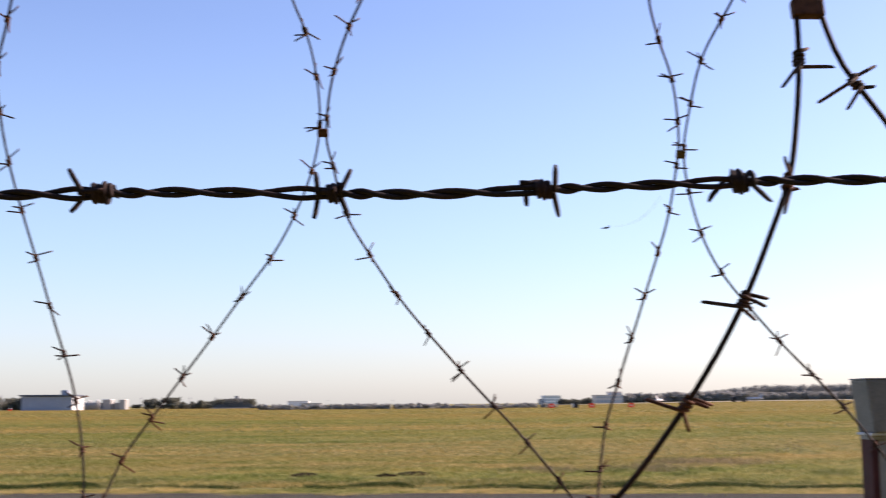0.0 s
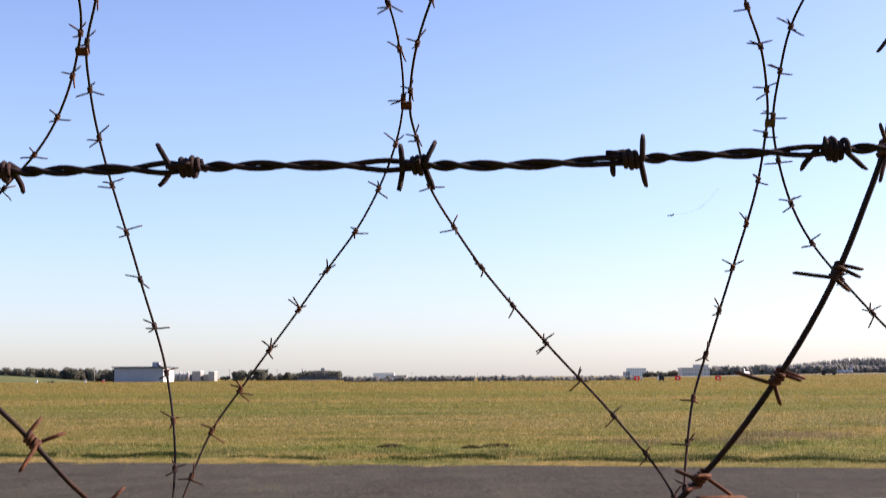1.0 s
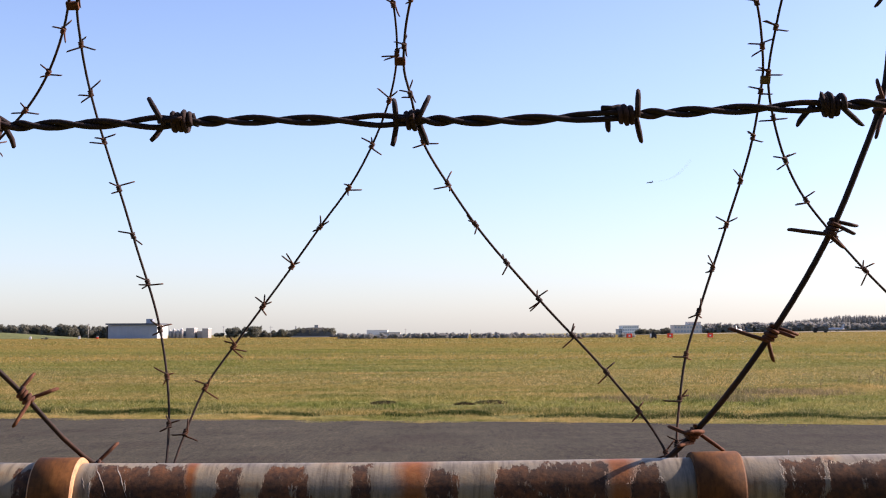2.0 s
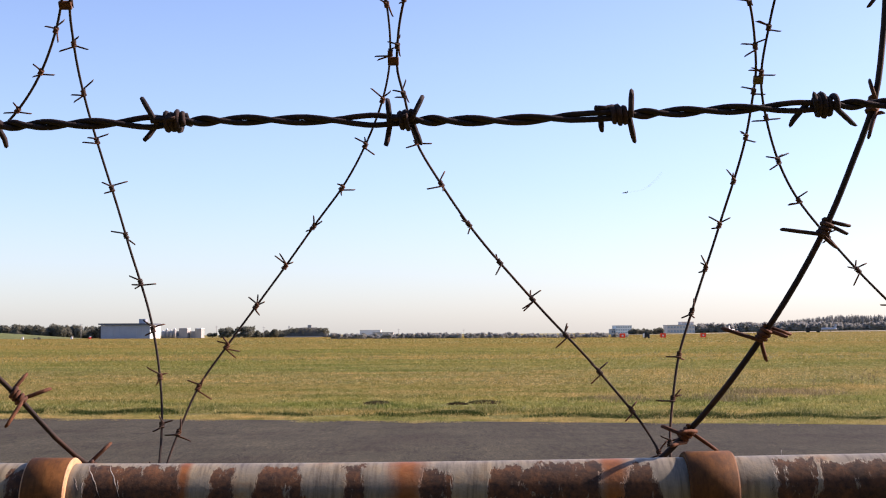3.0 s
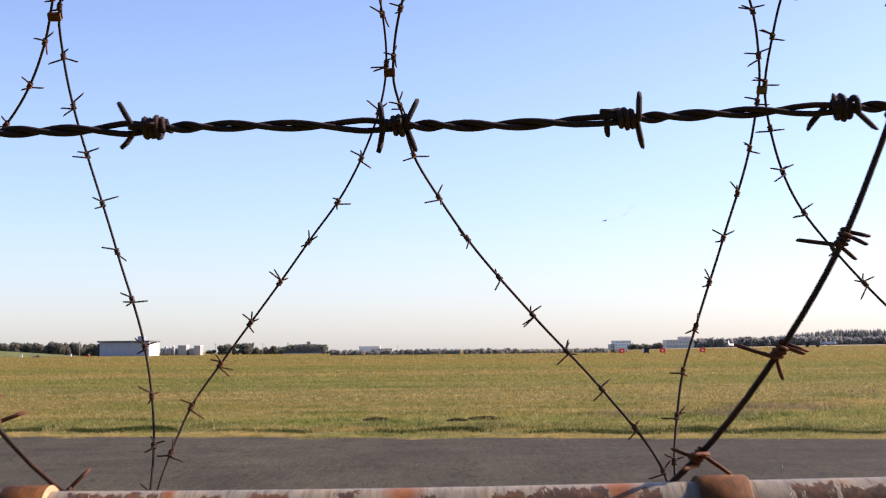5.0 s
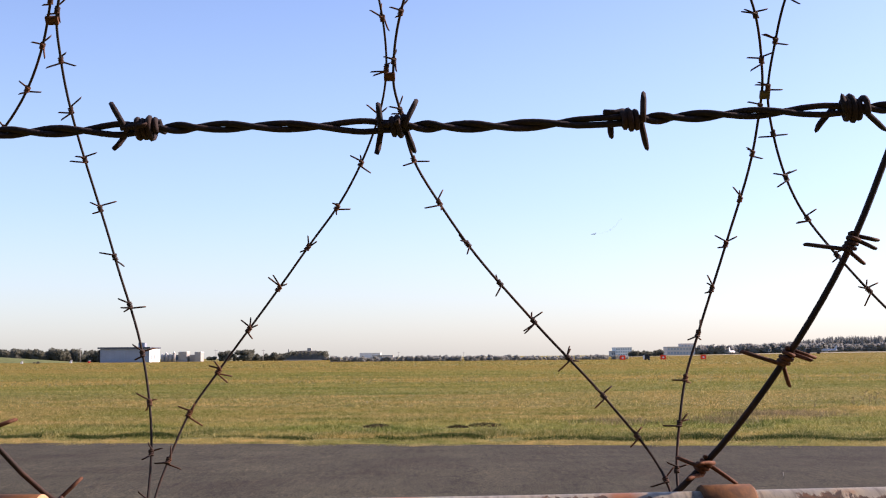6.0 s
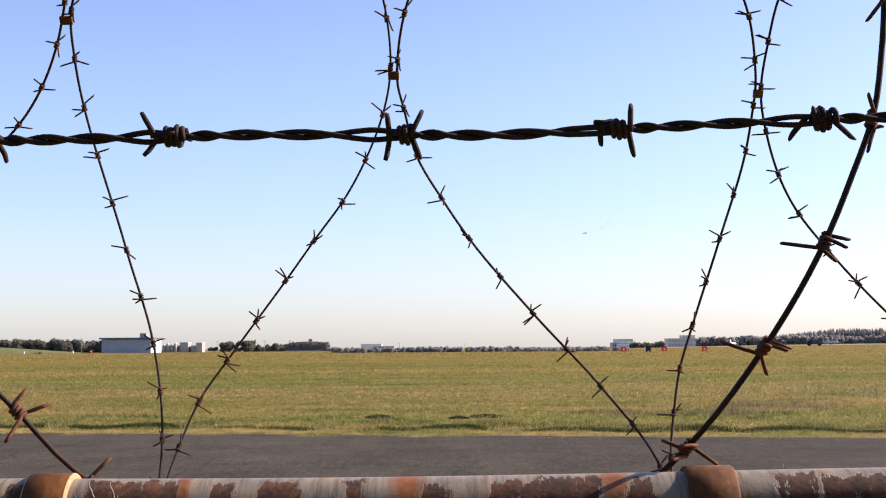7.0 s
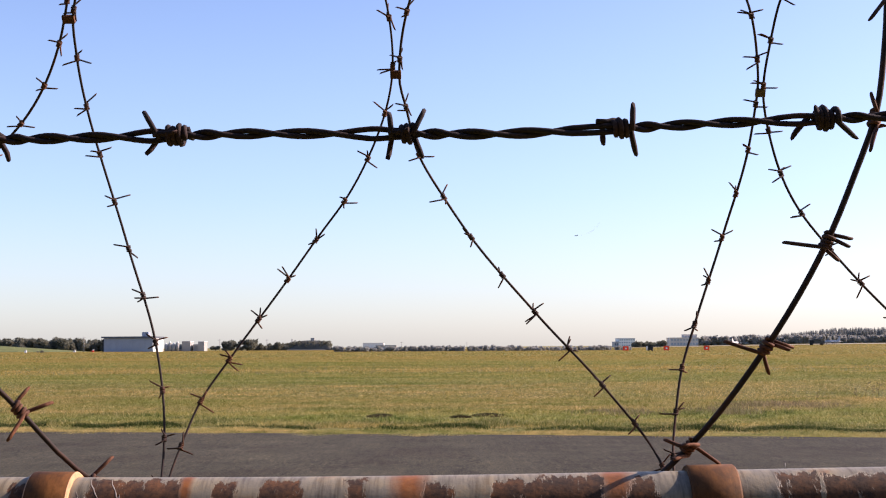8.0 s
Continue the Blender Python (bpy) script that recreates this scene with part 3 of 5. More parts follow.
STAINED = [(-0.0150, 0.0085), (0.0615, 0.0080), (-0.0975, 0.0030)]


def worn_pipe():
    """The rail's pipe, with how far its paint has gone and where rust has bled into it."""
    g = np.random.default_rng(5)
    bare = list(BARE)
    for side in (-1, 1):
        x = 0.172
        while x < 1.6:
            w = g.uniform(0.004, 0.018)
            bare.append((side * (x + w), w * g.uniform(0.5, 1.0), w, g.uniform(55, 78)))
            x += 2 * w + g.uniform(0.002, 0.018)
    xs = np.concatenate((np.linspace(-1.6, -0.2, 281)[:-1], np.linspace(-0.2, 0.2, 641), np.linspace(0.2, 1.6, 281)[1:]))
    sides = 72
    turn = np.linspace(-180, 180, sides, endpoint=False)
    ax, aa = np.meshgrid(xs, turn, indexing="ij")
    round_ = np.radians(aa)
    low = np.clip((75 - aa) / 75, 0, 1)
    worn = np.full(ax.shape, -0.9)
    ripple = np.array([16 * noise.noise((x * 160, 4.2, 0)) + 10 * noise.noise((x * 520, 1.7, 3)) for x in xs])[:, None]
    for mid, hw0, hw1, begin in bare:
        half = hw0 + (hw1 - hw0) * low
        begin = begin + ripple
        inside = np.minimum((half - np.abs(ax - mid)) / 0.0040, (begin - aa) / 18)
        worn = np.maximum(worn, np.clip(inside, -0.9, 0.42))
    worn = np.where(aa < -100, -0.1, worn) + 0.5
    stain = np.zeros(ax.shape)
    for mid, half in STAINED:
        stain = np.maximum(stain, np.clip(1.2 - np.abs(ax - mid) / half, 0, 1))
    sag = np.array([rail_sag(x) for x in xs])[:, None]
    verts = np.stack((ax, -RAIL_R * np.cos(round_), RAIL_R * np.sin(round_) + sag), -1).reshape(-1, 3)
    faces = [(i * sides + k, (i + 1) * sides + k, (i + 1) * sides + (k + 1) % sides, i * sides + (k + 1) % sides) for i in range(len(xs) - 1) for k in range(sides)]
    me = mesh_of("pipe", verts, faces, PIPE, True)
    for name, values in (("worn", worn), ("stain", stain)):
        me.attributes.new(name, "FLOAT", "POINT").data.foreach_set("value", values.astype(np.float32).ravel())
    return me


def rail():
    top = anchor("fence_rail", pose(0, RAIL_Y, RAIL_Z), "grey painted steel pipe rail, rusted through in patches", "fence rail")
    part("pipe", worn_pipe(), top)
    for x0, x1 in ((-0.1562, -0.1397), (0.0886, 0.1068), (-0.62, -0.602), (0.62, 0.638)):
        prof = ((x0, RAIL_R - 0.0004), (x0, 0.0152), (x0 + 0.0006, 0.0157), (x1 - 0.0007, 0.0157), (x1, 0.0151), (x1, RAIL_R - 0.0004))
        verts, faces = [], []
        for x, r in prof:
            for k in range(48):
                a = 2 * math.pi * k / 48
                verts.append((x, r * math.cos(a), rail_sag(x) + r * math.sin(a)))
        for i in range(len(prof) - 1):
            for k in range(48):
                a, b = i * 48 + k, i * 48 + (k + 1) % 48
                faces.append((a, b, b + 48, a + 48))
        me = mesh_of("coupling", verts, faces, COLLAR)
        me.materials.append(SUNLIT_RIM)
        for poly in me.polygons:
            # left-hand couplings get their end rims coloured as sunlit
            poly.material_index = 1 if x1 < 0 and (poly.normal.x > 0.4 or -0.98 < poly.normal.x < -0.5) else 0
            poly.use_smooth = abs(poly.normal.x) < 0.5
        part("coupling", me, top, "raised rust-brown pipe coupling, left-hand ones with a sunlit edge painted on")


    # pale scratches where the rust was scraped along the pipe
    for i, (x0, x1, a0, a1, w) in enumerate(((-0.1344, -0.1270, 78, 12, 0.00028), (-0.1266, -0.1196, 80, 10, 0.00024), (-0.1372, -0.1352, 44, 20, 0.00022), (-0.1340, -0.1336, 36, 8, 0.00026), (-0.1212, -0.1204, 40, 18, 0.0002))):
        verts, faces = [], []
        for k in range(15):
            f = k / 14
            x = x0 + (x1 - x0) * f + 0.0005 * noise.noise((f * 5, i, 0))
            a, half = radians(a0 + (a1 - a0) * f), w * (0.5 + 1.2 * abs(noise.noise((k * 0.7, i, 3)))) * math.sin(math.pi * (k + 0.7) / 15.4)
            for d, h in ((-half, 0.00002), (-half * 0.6, 0.00007), (half * 0.6, 0.00007), (half, 0.00002)):
                verts.append((x + d, -(RAIL_R + h) * math.cos(a), rail_sag(x) + (RAIL_R + h) * math.sin(a)))
        for k in range(14):
            faces += [(k * 4 + c, k * 4 + c + 1, k * 4 + c + 5, k * 4 + c + 4) for c in range(3)]
        part("scratch", mesh_of("scratch", verts, faces, SCRAPED), top, "pale scratch across the rusted pipe")


def fence_post(x):
    top = anchor("fence_post", pose(x, 0.44, 0), "galvanised steel angle post carrying the rail and wire", "fence post", "fence posts")
    bm = box(-0.03, 0.03, -0.03, -0.025, 0, 1.72, 0.001)
    part("flange", from_bm("flange", bm, GALV), top)
    part("web", from_bm("web", box(-0.03, -0.025, -0.024, 0.03, 0, 1.72, 0.001), GALV), top)


STRAND_Y = 0.41


def strand_height(x):
    return float(np.interp(x, (-1.6, -0.147, -0.063, 0.018, 0.058, 0.092, 0.148, 1.6), (1.60, 1.6198, 1.6213, 1.6205, 1.6222, 1.6238, 1.6257, 1.632)))


def strand_path(xs):
    z = np.array([strand_height(x) for x in xs])
    k = np.ones(17) / 17
    return np.convolve(np.pad(z, 8, mode="edge"), k, mode="valid")


STRAND_BARBS = (-0.152, -0.0903, -0.0135, 0.0575, 0.1262)


def barb(core, wire, turns, spikes, pitch=None, seed=0, loose=0.05):
    """A wound barb about the local x axis. spikes: (place along the winding, angle about it, lean along x, length)."""
    g = np.random.default_rng(seed)
    pitch = pitch or wire * 2.0
    length = turns * pitch
    r = core + wire * 0.85
    pieces = []
    n = int(turns * 12)
    wind = []
    for i in range(n + 1):
        a = 2 * math.pi * turns * i / n
        rr = r * (1 + loose * (math.sin(a * 0.37 + seed) + 0.6 * math.sin(a * 1.3 + seed)))
        wind.append((-length / 2 + length * i / n + wire * 0.15 * math.sin(a * 0.6), rr * math.cos(a), rr * math.sin(a)))
    pieces.append(tube(wind, wire, 6))
    for u, ang, lean, span in spikes:
        a = radians(ang)
        d = Vector((math.sin(radians(lean)), math.cos(radians(lean)) * math.cos(a), math.cos(radians(lean)) * math.sin(a)))
        side = Vector((0, -math.sin(a), math.cos(a)))
        start = Vector((u * length / 2, 0, 0)) + side * r * 0.9
        pts = [start - d * r * 0.5 + Vector((0, 0, 0)), start + d * span * 0.4, start + d * span * 0.75 + side * g.normal(0, 0.0003), start + d * span + side * g.normal(0, 0.0008)]
        pieces.append(tube([tuple(q) for q in pts], [wire, wire, wire, wire * 0.85], 6, True, wire * 1.3))
    return merged(pieces)


def strand():
    top = anchor("barbed_wire_strand", pose(0, STRAND_Y, 0), "taut two-ply twisted barbed wire, weathered almost black", "barbed wire")
    xs = np.linspace(-1.6, 1.6, 4001)
    zs = strand_path(xs)
    knots = [STRAND_BARBS[0] - 0.076 * k for k in range(19, 0, -1)] + list(STRAND_BARBS) + [STRAND_BARBS[-1] + 0.072 * k for k in range(1, 21)]
    phase, gap = [], []
    for x in xs:
        i = max(0, int(np.searchsorted(knots, x)) - 1)
        a, b = knots[i], knots[min(i + 1, len(knots) - 1)]
        u = min(1, max(0, (x - a) / max(b - a, 1e-6)))
        phase.append(math.pi * (i * 4 + float(np.interp(u, (0, 0.06, 0.188, 0.408, 0.672, 0.78, 0.89, 1), (0.6, 1, 2, 3, 4, 4.42, 4.5, 4.6)))))
        slack = {0.0575: 0.1, 0.1262: 0.45}.get(b, 0.75)
        gap.append(0.00096 * (1 + slack * math.exp(-(((u - 0.86) / 0.075) ** 2))))
    for s in (1, -1):
        pts = [(x, s * d * math.cos(p), z + s * d * math.sin(p)) for x, z, p, d in zip(xs, zs, phase, gap)]
        pitted = [0.00098 * (1 + 0.07 * noise.noise((x * 900, s * 4, 1)) + 0.05 * noise.noise((x * 2600, s * 9, 2))) for x in xs]
        part("ply", mesh_of("ply", *tube(pts, pitted, 10), STRAND, True), top)
    # turns, core of the winding, spikes
    shapes = [
        (1.6, 0.0019, [(0.9, -20, 25, 0.008), (0.9, -60, 20, 0.008), (-0.9, 120, -20, 0.007)]),
        (3.6, 0.0020, [(-1.75, 93, -30, 0.0086), (-1.75, -84, -36, 0.0074), (-1.75, 90, 86, 0.0062), (1.1, -50, 10, 0.003)]),
        (2.4, 0.0019, [(-2.2, -93, -10, 0.0086), (-2.2, 96, -6, 0.0066), (1.15, 78, 24, 0.0080), (1.1, -100, 20, 0.0074), (-2.1, 90, 84, 0.0055)]),
        (2.8, 0.0017, [(-2.1, -100, 0, 0.0044), (-2.5, 4, 74, 0.0062), (1.5, 86, 4, 0.0072), (1.5, -82, 12, 0.0084)]),
        (3.6, 0.0023, [(-1.6, -76, -40, 0.0078), (-1.0, 100, -14, 0.0034), (0.7, -52, 48, 0.0130)]),
    ]
    protos = [mesh_of("barb", *barb(c, 0.00098, t, s, pitch=0.00186, seed=i + 1, loose=0.2 if i == 4 else 0.12), STRAND, True) for i, (t, c, s) in enumerate(shapes)]
    for i, x in enumerate(knots[8:-8]):
        j = STRAND_BARBS.index(x) if x in STRAND_BARBS else i % 5
        z = float(np.interp(x, xs, zs))
        part("barb", protos[j], top, "", pose(x, 0, z, 0, 0, 0))


def skylight_block():
    """An added, unseen hedge behind the viewer that dims the skylight on the fence."""
    xs, zs = np.linspace(-14, 14, 57), np.linspace(0, 5.5, 12)
    verts = [(x, -3.2 + 0.5 * noise.noise((x * 0.6, z * 0.6, 1)) + (0.9 if side else 0) * -1, z + (0.4 * noise.noise((x, 2, 5)) if z > 5 else 0)) for side in (0, 1) for z in zs for x in xs]
    w, faces = len(xs), []
    o = len(xs) * len(zs)
    for j in range(len(zs) - 1):
        for i in range(w - 1):
            a = j * w + i
            faces.append((a, a + 1, a + w + 1, a + w))
            faces.append((o + a, o + a + w, o + a + w + 1, o + a + 1))
    t = (len(zs) - 1) * w
    for i in range(w - 1):
        faces.append((t + i, t + i + 1, o + t + i + 1, o + t + i))
    tagged(new("skylight_hedge", mesh_of("skylight_hedge", verts, faces, LIGHT_BLOCK, True)), "unseen dark hedge added to dim skylight on the near side of the fence", "hedge", kind="structure")


skylight_block()
rail()
fence_post(-1.63)
fence_post(1.63)
strand()

# ---- the coil of barbed wire ----
COIL_Y, COIL_Z, COIL_R, WIRE_R = 0.815, 1.62, 0.355, 0.00118
# barbs on the near side: loop, degrees, then spikes as (end of the winding, x, y, z of its way, length)
NEAR_A = (
    ('a', 164.8, ((1, 22, 10, 30, 0.0078), (-0.6, 48, 8, 18, 0.0108), (-0.8, -21, -26, -46, 0.0112))),
    ('a', 160.0, ((1, 28, 6, 28, 0.0108), (-1, -20, 10, -30, 0.01), (-1, 40, -10, -10, 0.009))),
)
NEAR_B = (
    ('b', 174.9, ((-1, -67, 10, 10, 0.0145), (1, 34, -10, -9, 0.0072), (0.6, 24, -25, -18, 0.0075), (-1, 20, -12, -22, 0.0062))),
    ('b', 182.3, ((1, -8, 10, 40, 0.006), (-0.6, -23, -14, -50, 0.0115), (-1, 20, -30, 4, 0.0035))),
    ('b', 168.5, ((-1, -64, 10, 22, 0.014), (1, 36, -6, -13, 0.008), (0.7, 26, -34, -12, 0.0075), (-1, 6, -8, -36, 0.0072))),
    ('b', 162.2, ((0.4, 46, -16, -34, 0.012), (-0.3, -34, 20, 14, 0.0085), (-1, -34, -34, -2, 0.0085), (1, -26, -16, 2, 0.0065))),
    ('b', 190.5, ((1, 24, 8, 13, 0.0062), (-1, 59, -8, 0, 0.0135), (-1, -38, -12, -46, 0.0135))),
)
NEAR_C = (
    ('c', 188.85, ((0.8, 40, 4, 22, 0.012), (0.3, -60, -4, -38, 0.018), (-1, -30, -14, -40, 0.0126), (-1, 18, -20, -4, 0.0048))),
)
NEAR_BARBS = NEAR_A + NEAR_B + NEAR_C
# barbs on the far side: the first one's place in the row, then each barb's spikes as (slant in degrees, length in mm)
BARBS_A = (-4, ((92,10), (212,13), (184,10), (-29,12)), ((83,12), (148,11), (-72,9)), ((183,14), (195,12), (20,4)), ((140,14), (35,9)), ((152,11), (90,5), (-35,11)), ((0,13), (160,5), (-95,4)), ((92,8), (35,7), (200,5)), ((142,13), (121,12), (20,6)), ((142,10), (85,8), (-53,7), (25,6)), ((-11,13), (168,10), (130,8), (-40,12)), ((-33,15), (160,11), (75,7)), ((92,10), (186,11), (-18,13)), ((150,10), (-20,10)))
BARBS_B = (-4, ((147,15), (27,10), (-80,6)), ((163,10), (50,14), (190,4)), ((60,8), (-88,7), (165,9)), ((69,12), (175,8), (168,9), (-72,6)), ((-3,13), (199,11)), ((192,15), (62,11), (-95,5)), ((123,9), (165,5), (-108,7)), ((105,6), (-119,11)), ((34,11), (86,7), (214,12), (224,13)), ((75,9), (63,7), (0,7), (223,14)), ((40,11), (150,8), (225,12)), ((50,8), (145,7), (227,10)), ((199,14), (52,12)))
BARBS_C = (-4, ((73,13), (188,13), (-95,6)), ((172,12), (10,11), (160,10)), ((173,12), (18,11), (209,12)), ((170,13), (-5,11)), ((140,6), (160,6), (-13,11)), ((130,12), (70,5)), ((152,12), (25,11), (185,6)), ((120,12), (150,6), (195,5)), ((92,10), (203,9), (-35,5)), ((180,11), (-15,6)), ((180,14), (15,8), (56,9)), ((160,9), (20,10)))
BARBS_D = (-5, ((145,8), (130,7), (16,12), (250,5)), ((149,14), (-35,13), (110,6), (-20,5)), ((150,10), (157,12), (-8,12)), ((157,9), (-2,13), (172,11)), ((180,13), (4,13)), ((172,11), (30,7), (22,12), (212,12)), ((190,12), (33,11), (186,10)), ((215,8), (20,10)), ((245,13), (25,11), (165,7), (80,8)), ((180,12), (100,7), (-30,8)), ((20,10), (200,12), (100,6)))
BARBS_E = (-4, ((43,13), (148,11), (-88,10)), ((42,11), (-88,8), (180,8)), ((30,6), (-20,13), (194,14)), ((40,13), (175,11), (211,11)), ((15,12), (175,13), (170,7)), ((16,15), (155,8), (195,7)), ((170,13), (-37,9)), ((5,13), (158,10), (180,8), (213,6)), ((17,11), (147,10), (207,7)), ((153,13), (20,6), (250,5)), ((18,9), (211,8), (125,7)), ((145,11), (-20,10)))
BARBS_F = (-3, ((62,12), (225,5)), ((144,11), (50,9), (182,6)), ((164,10), (40,10), (-82,9)), ((-6,13), (140,9), (190,6)), ((180,11), (-8,13), (130,7)))
FAR_BARBS = {"a": BARBS_A, "b": BARBS_B, "c": BARBS_C, "d": BARBS_D, "e": BARBS_E, "f": BARBS_F}
# each loop: degrees round the coil (0 at its far side, 90 below, 180 at its near side) and the place along its axis
LOOP_A = ((-51.5, -0.0705), (-45.1, -0.0583), (-38.4, -0.0513), (-28.9, -0.0514), (-17.7, -0.074), (-11.3, -0.096), (-5.8, -0.1214), (0.5, -0.1493), (12.7, -0.2026), (18.7, -0.2262), (25.9, -0.2419), (31.1, -0.2494), (35, -0.2515), (90, -0.14), (142, -0.025), (158.2, -0.1214), (161, -0.1427), (164.8, -0.1623), (171.8, -0.2012), (180, -0.216), (193, -0.222), (230, -0.15), (265, -0.035))
LOOP_B = ((-51.5, -0.0103), (-47.3, -0.021), (-32.8, -0.043), (-28.8, -0.0436), (-25.1, -0.0383), (-17.6, -0.0264), (-11.1, -0.0029), (-5.3, 0.0214), (6.2, 0.0808), (17.8, 0.1431), (29.6, 0.189), (34, 0.195), (90, 0.09), (142, -0.017), (157.6, 0.064), (162.2, 0.0911), (168.5, 0.119), (174.9, 0.1412), (178.9, 0.1517), (182.5, 0.1603), (186.3, 0.1648), (194.5, 0.1695), (230, 0.1), (265, -0.025))
LOOP_C = ((-51.2, 0.2408), (-45.4, 0.2542), (-38.9, 0.2718), (-32.4, 0.2818), (-27.6, 0.2854), (-25, 0.2847), (-18.3, 0.2806), (-5, 0.2581), (8.3, 0.2298), (14.8, 0.2159), (21.7, 0.2069), (28.5, 0.2003), (34, 0.199), (90, 0.27), (142, 0.33), (180.9, 0.2175), (186, 0.201), (190.2, 0.1852), (194.5, 0.1785), (265, 0.335))
LOOP_D = ((-51.1, 0.3123), (-42, 0.2961), (-35, 0.2922), (-26.3, 0.2913), (-21.1, 0.2986), (-8.6, 0.3326), (-3.4, 0.3583), (2, 0.3872), (11.3, 0.4392), (15.7, 0.4594), (34, 0.51), (90, 0.43), (142, 0.338), (168, 0.45), (193, 0.52), (230, 0.45), (265, 0.343))
LOOP_E = ((-52.3, -0.3056), (-47.0, -0.3172), (-39.2, -0.3343), (-33.2, -0.3368), (-4, -0.3023), (9.9, -0.2752), (24.9, -0.2589), (30.7, -0.2568), (90, -0.31), (142, -0.37), (168, -0.27), (193, -0.228), (230, -0.3), (265, -0.365))
LOOP_F = ((-52.3, -0.3296), (-41.7, -0.3368), (-39.7, -0.3409), (-35.5, -0.3503), (-23, -0.3969), (-17.8, -0.4292), (-11.2, -0.4647), (0, -0.519), (34, -0.61), (90, -0.5), (142, -0.378), (168, -0.48), (193, -0.53), (230, -0.45), (265, -0.375))
LOOPS = {"a": LOOP_A, "b": LOOP_B, "c": LOOP_C, "d": LOOP_D, "e": LOOP_E, "f": LOOP_F}
# where the winding of barbs is anchored on the far and on the near side, and its pitch
BARB_RUNS = {"a": (-17.35, 0.0459, 164.8), "b": (-17.9, 0.0462, 174.9), "c": (-18.3, 0.0431, 188.3), "d": (-14.7, 0.0430, 170.0), "e": (-18.3, 0.0465, 170.0), "f": (-28.8, 0.0445, 170.0)}


def loop_curve(points):
    """A smooth closed course through the given turns, and its length along the way."""
    a = np.array([q[0] for q in points], float)
    x = np.array([q[1] for q in points], float)
    ae = np.concatenate((a[-2:] - 360, a, a[:2] + 360))
    xe = np.concatenate((x[-2:], x, x[:2]))
    m = np.gradient(xe, ae)
    t = np.arange(a[0], a[0] + 360.01, 1.2)
    i = np.clip(np.searchsorted(ae, t, side="right") - 1, 0, len(ae) - 2)
    h = ae[i + 1] - ae[i]
    s = (t - ae[i]) / h
    xs = (2 * s**3 - 3 * s**2 + 1) * xe[i] + (s**3 - 2 * s**2 + s) * h * m[i] + (3 * s**2 - 2 * s**3) * xe[i + 1] + (s**3 - s**2) * h * m[i + 1]
    r = np.radians(t)
    p = np.stack((xs, COIL_R * np.cos(r), -COIL_R * np.sin(r)), 1)
    way = np.concatenate(([0], np.cumsum(np.linalg.norm(np.diff(p, axis=0), axis=1))))
    return t, p, way


def barb_between(m, spikes, seed, metal=BARB):
    """A wound barb at the pose m of the coil's space, its spikes given by their ways in that space."""
    pitch, wire = 0.0017, 0.00078
    v, f = barb(WIRE_R, wire, 3.4, (), pitch, seed)
    pieces = [(v, f)]
    turn = m.to_3x3().inverted()
    for end, dx, dy, dz, span in spikes:
        d = (turn @ Vector((dx, dy, dz))).normalized()
        radial = Vector((0, -d.z, d.y))
        radial = radial.normalized() if radial.length > 1e-4 else Vector((0, 1, 0))
        start = Vector((end * 3.4 * pitch / 2, 0, 0)) + radial * (WIRE_R + wire * 0.8)
        pts = [start - d * WIRE_R, start + d * span * 0.35, start + d * span * 0.7 + radial * 0.0002, start + d * span + radial * 0.0005]
        pieces.append(tube([tuple(q) for q in pts], [wire, wire, wire, wire * 0.9], 7, True, wire * 1.4))
    return mesh_of("barb", *merged(pieces), metal, True)


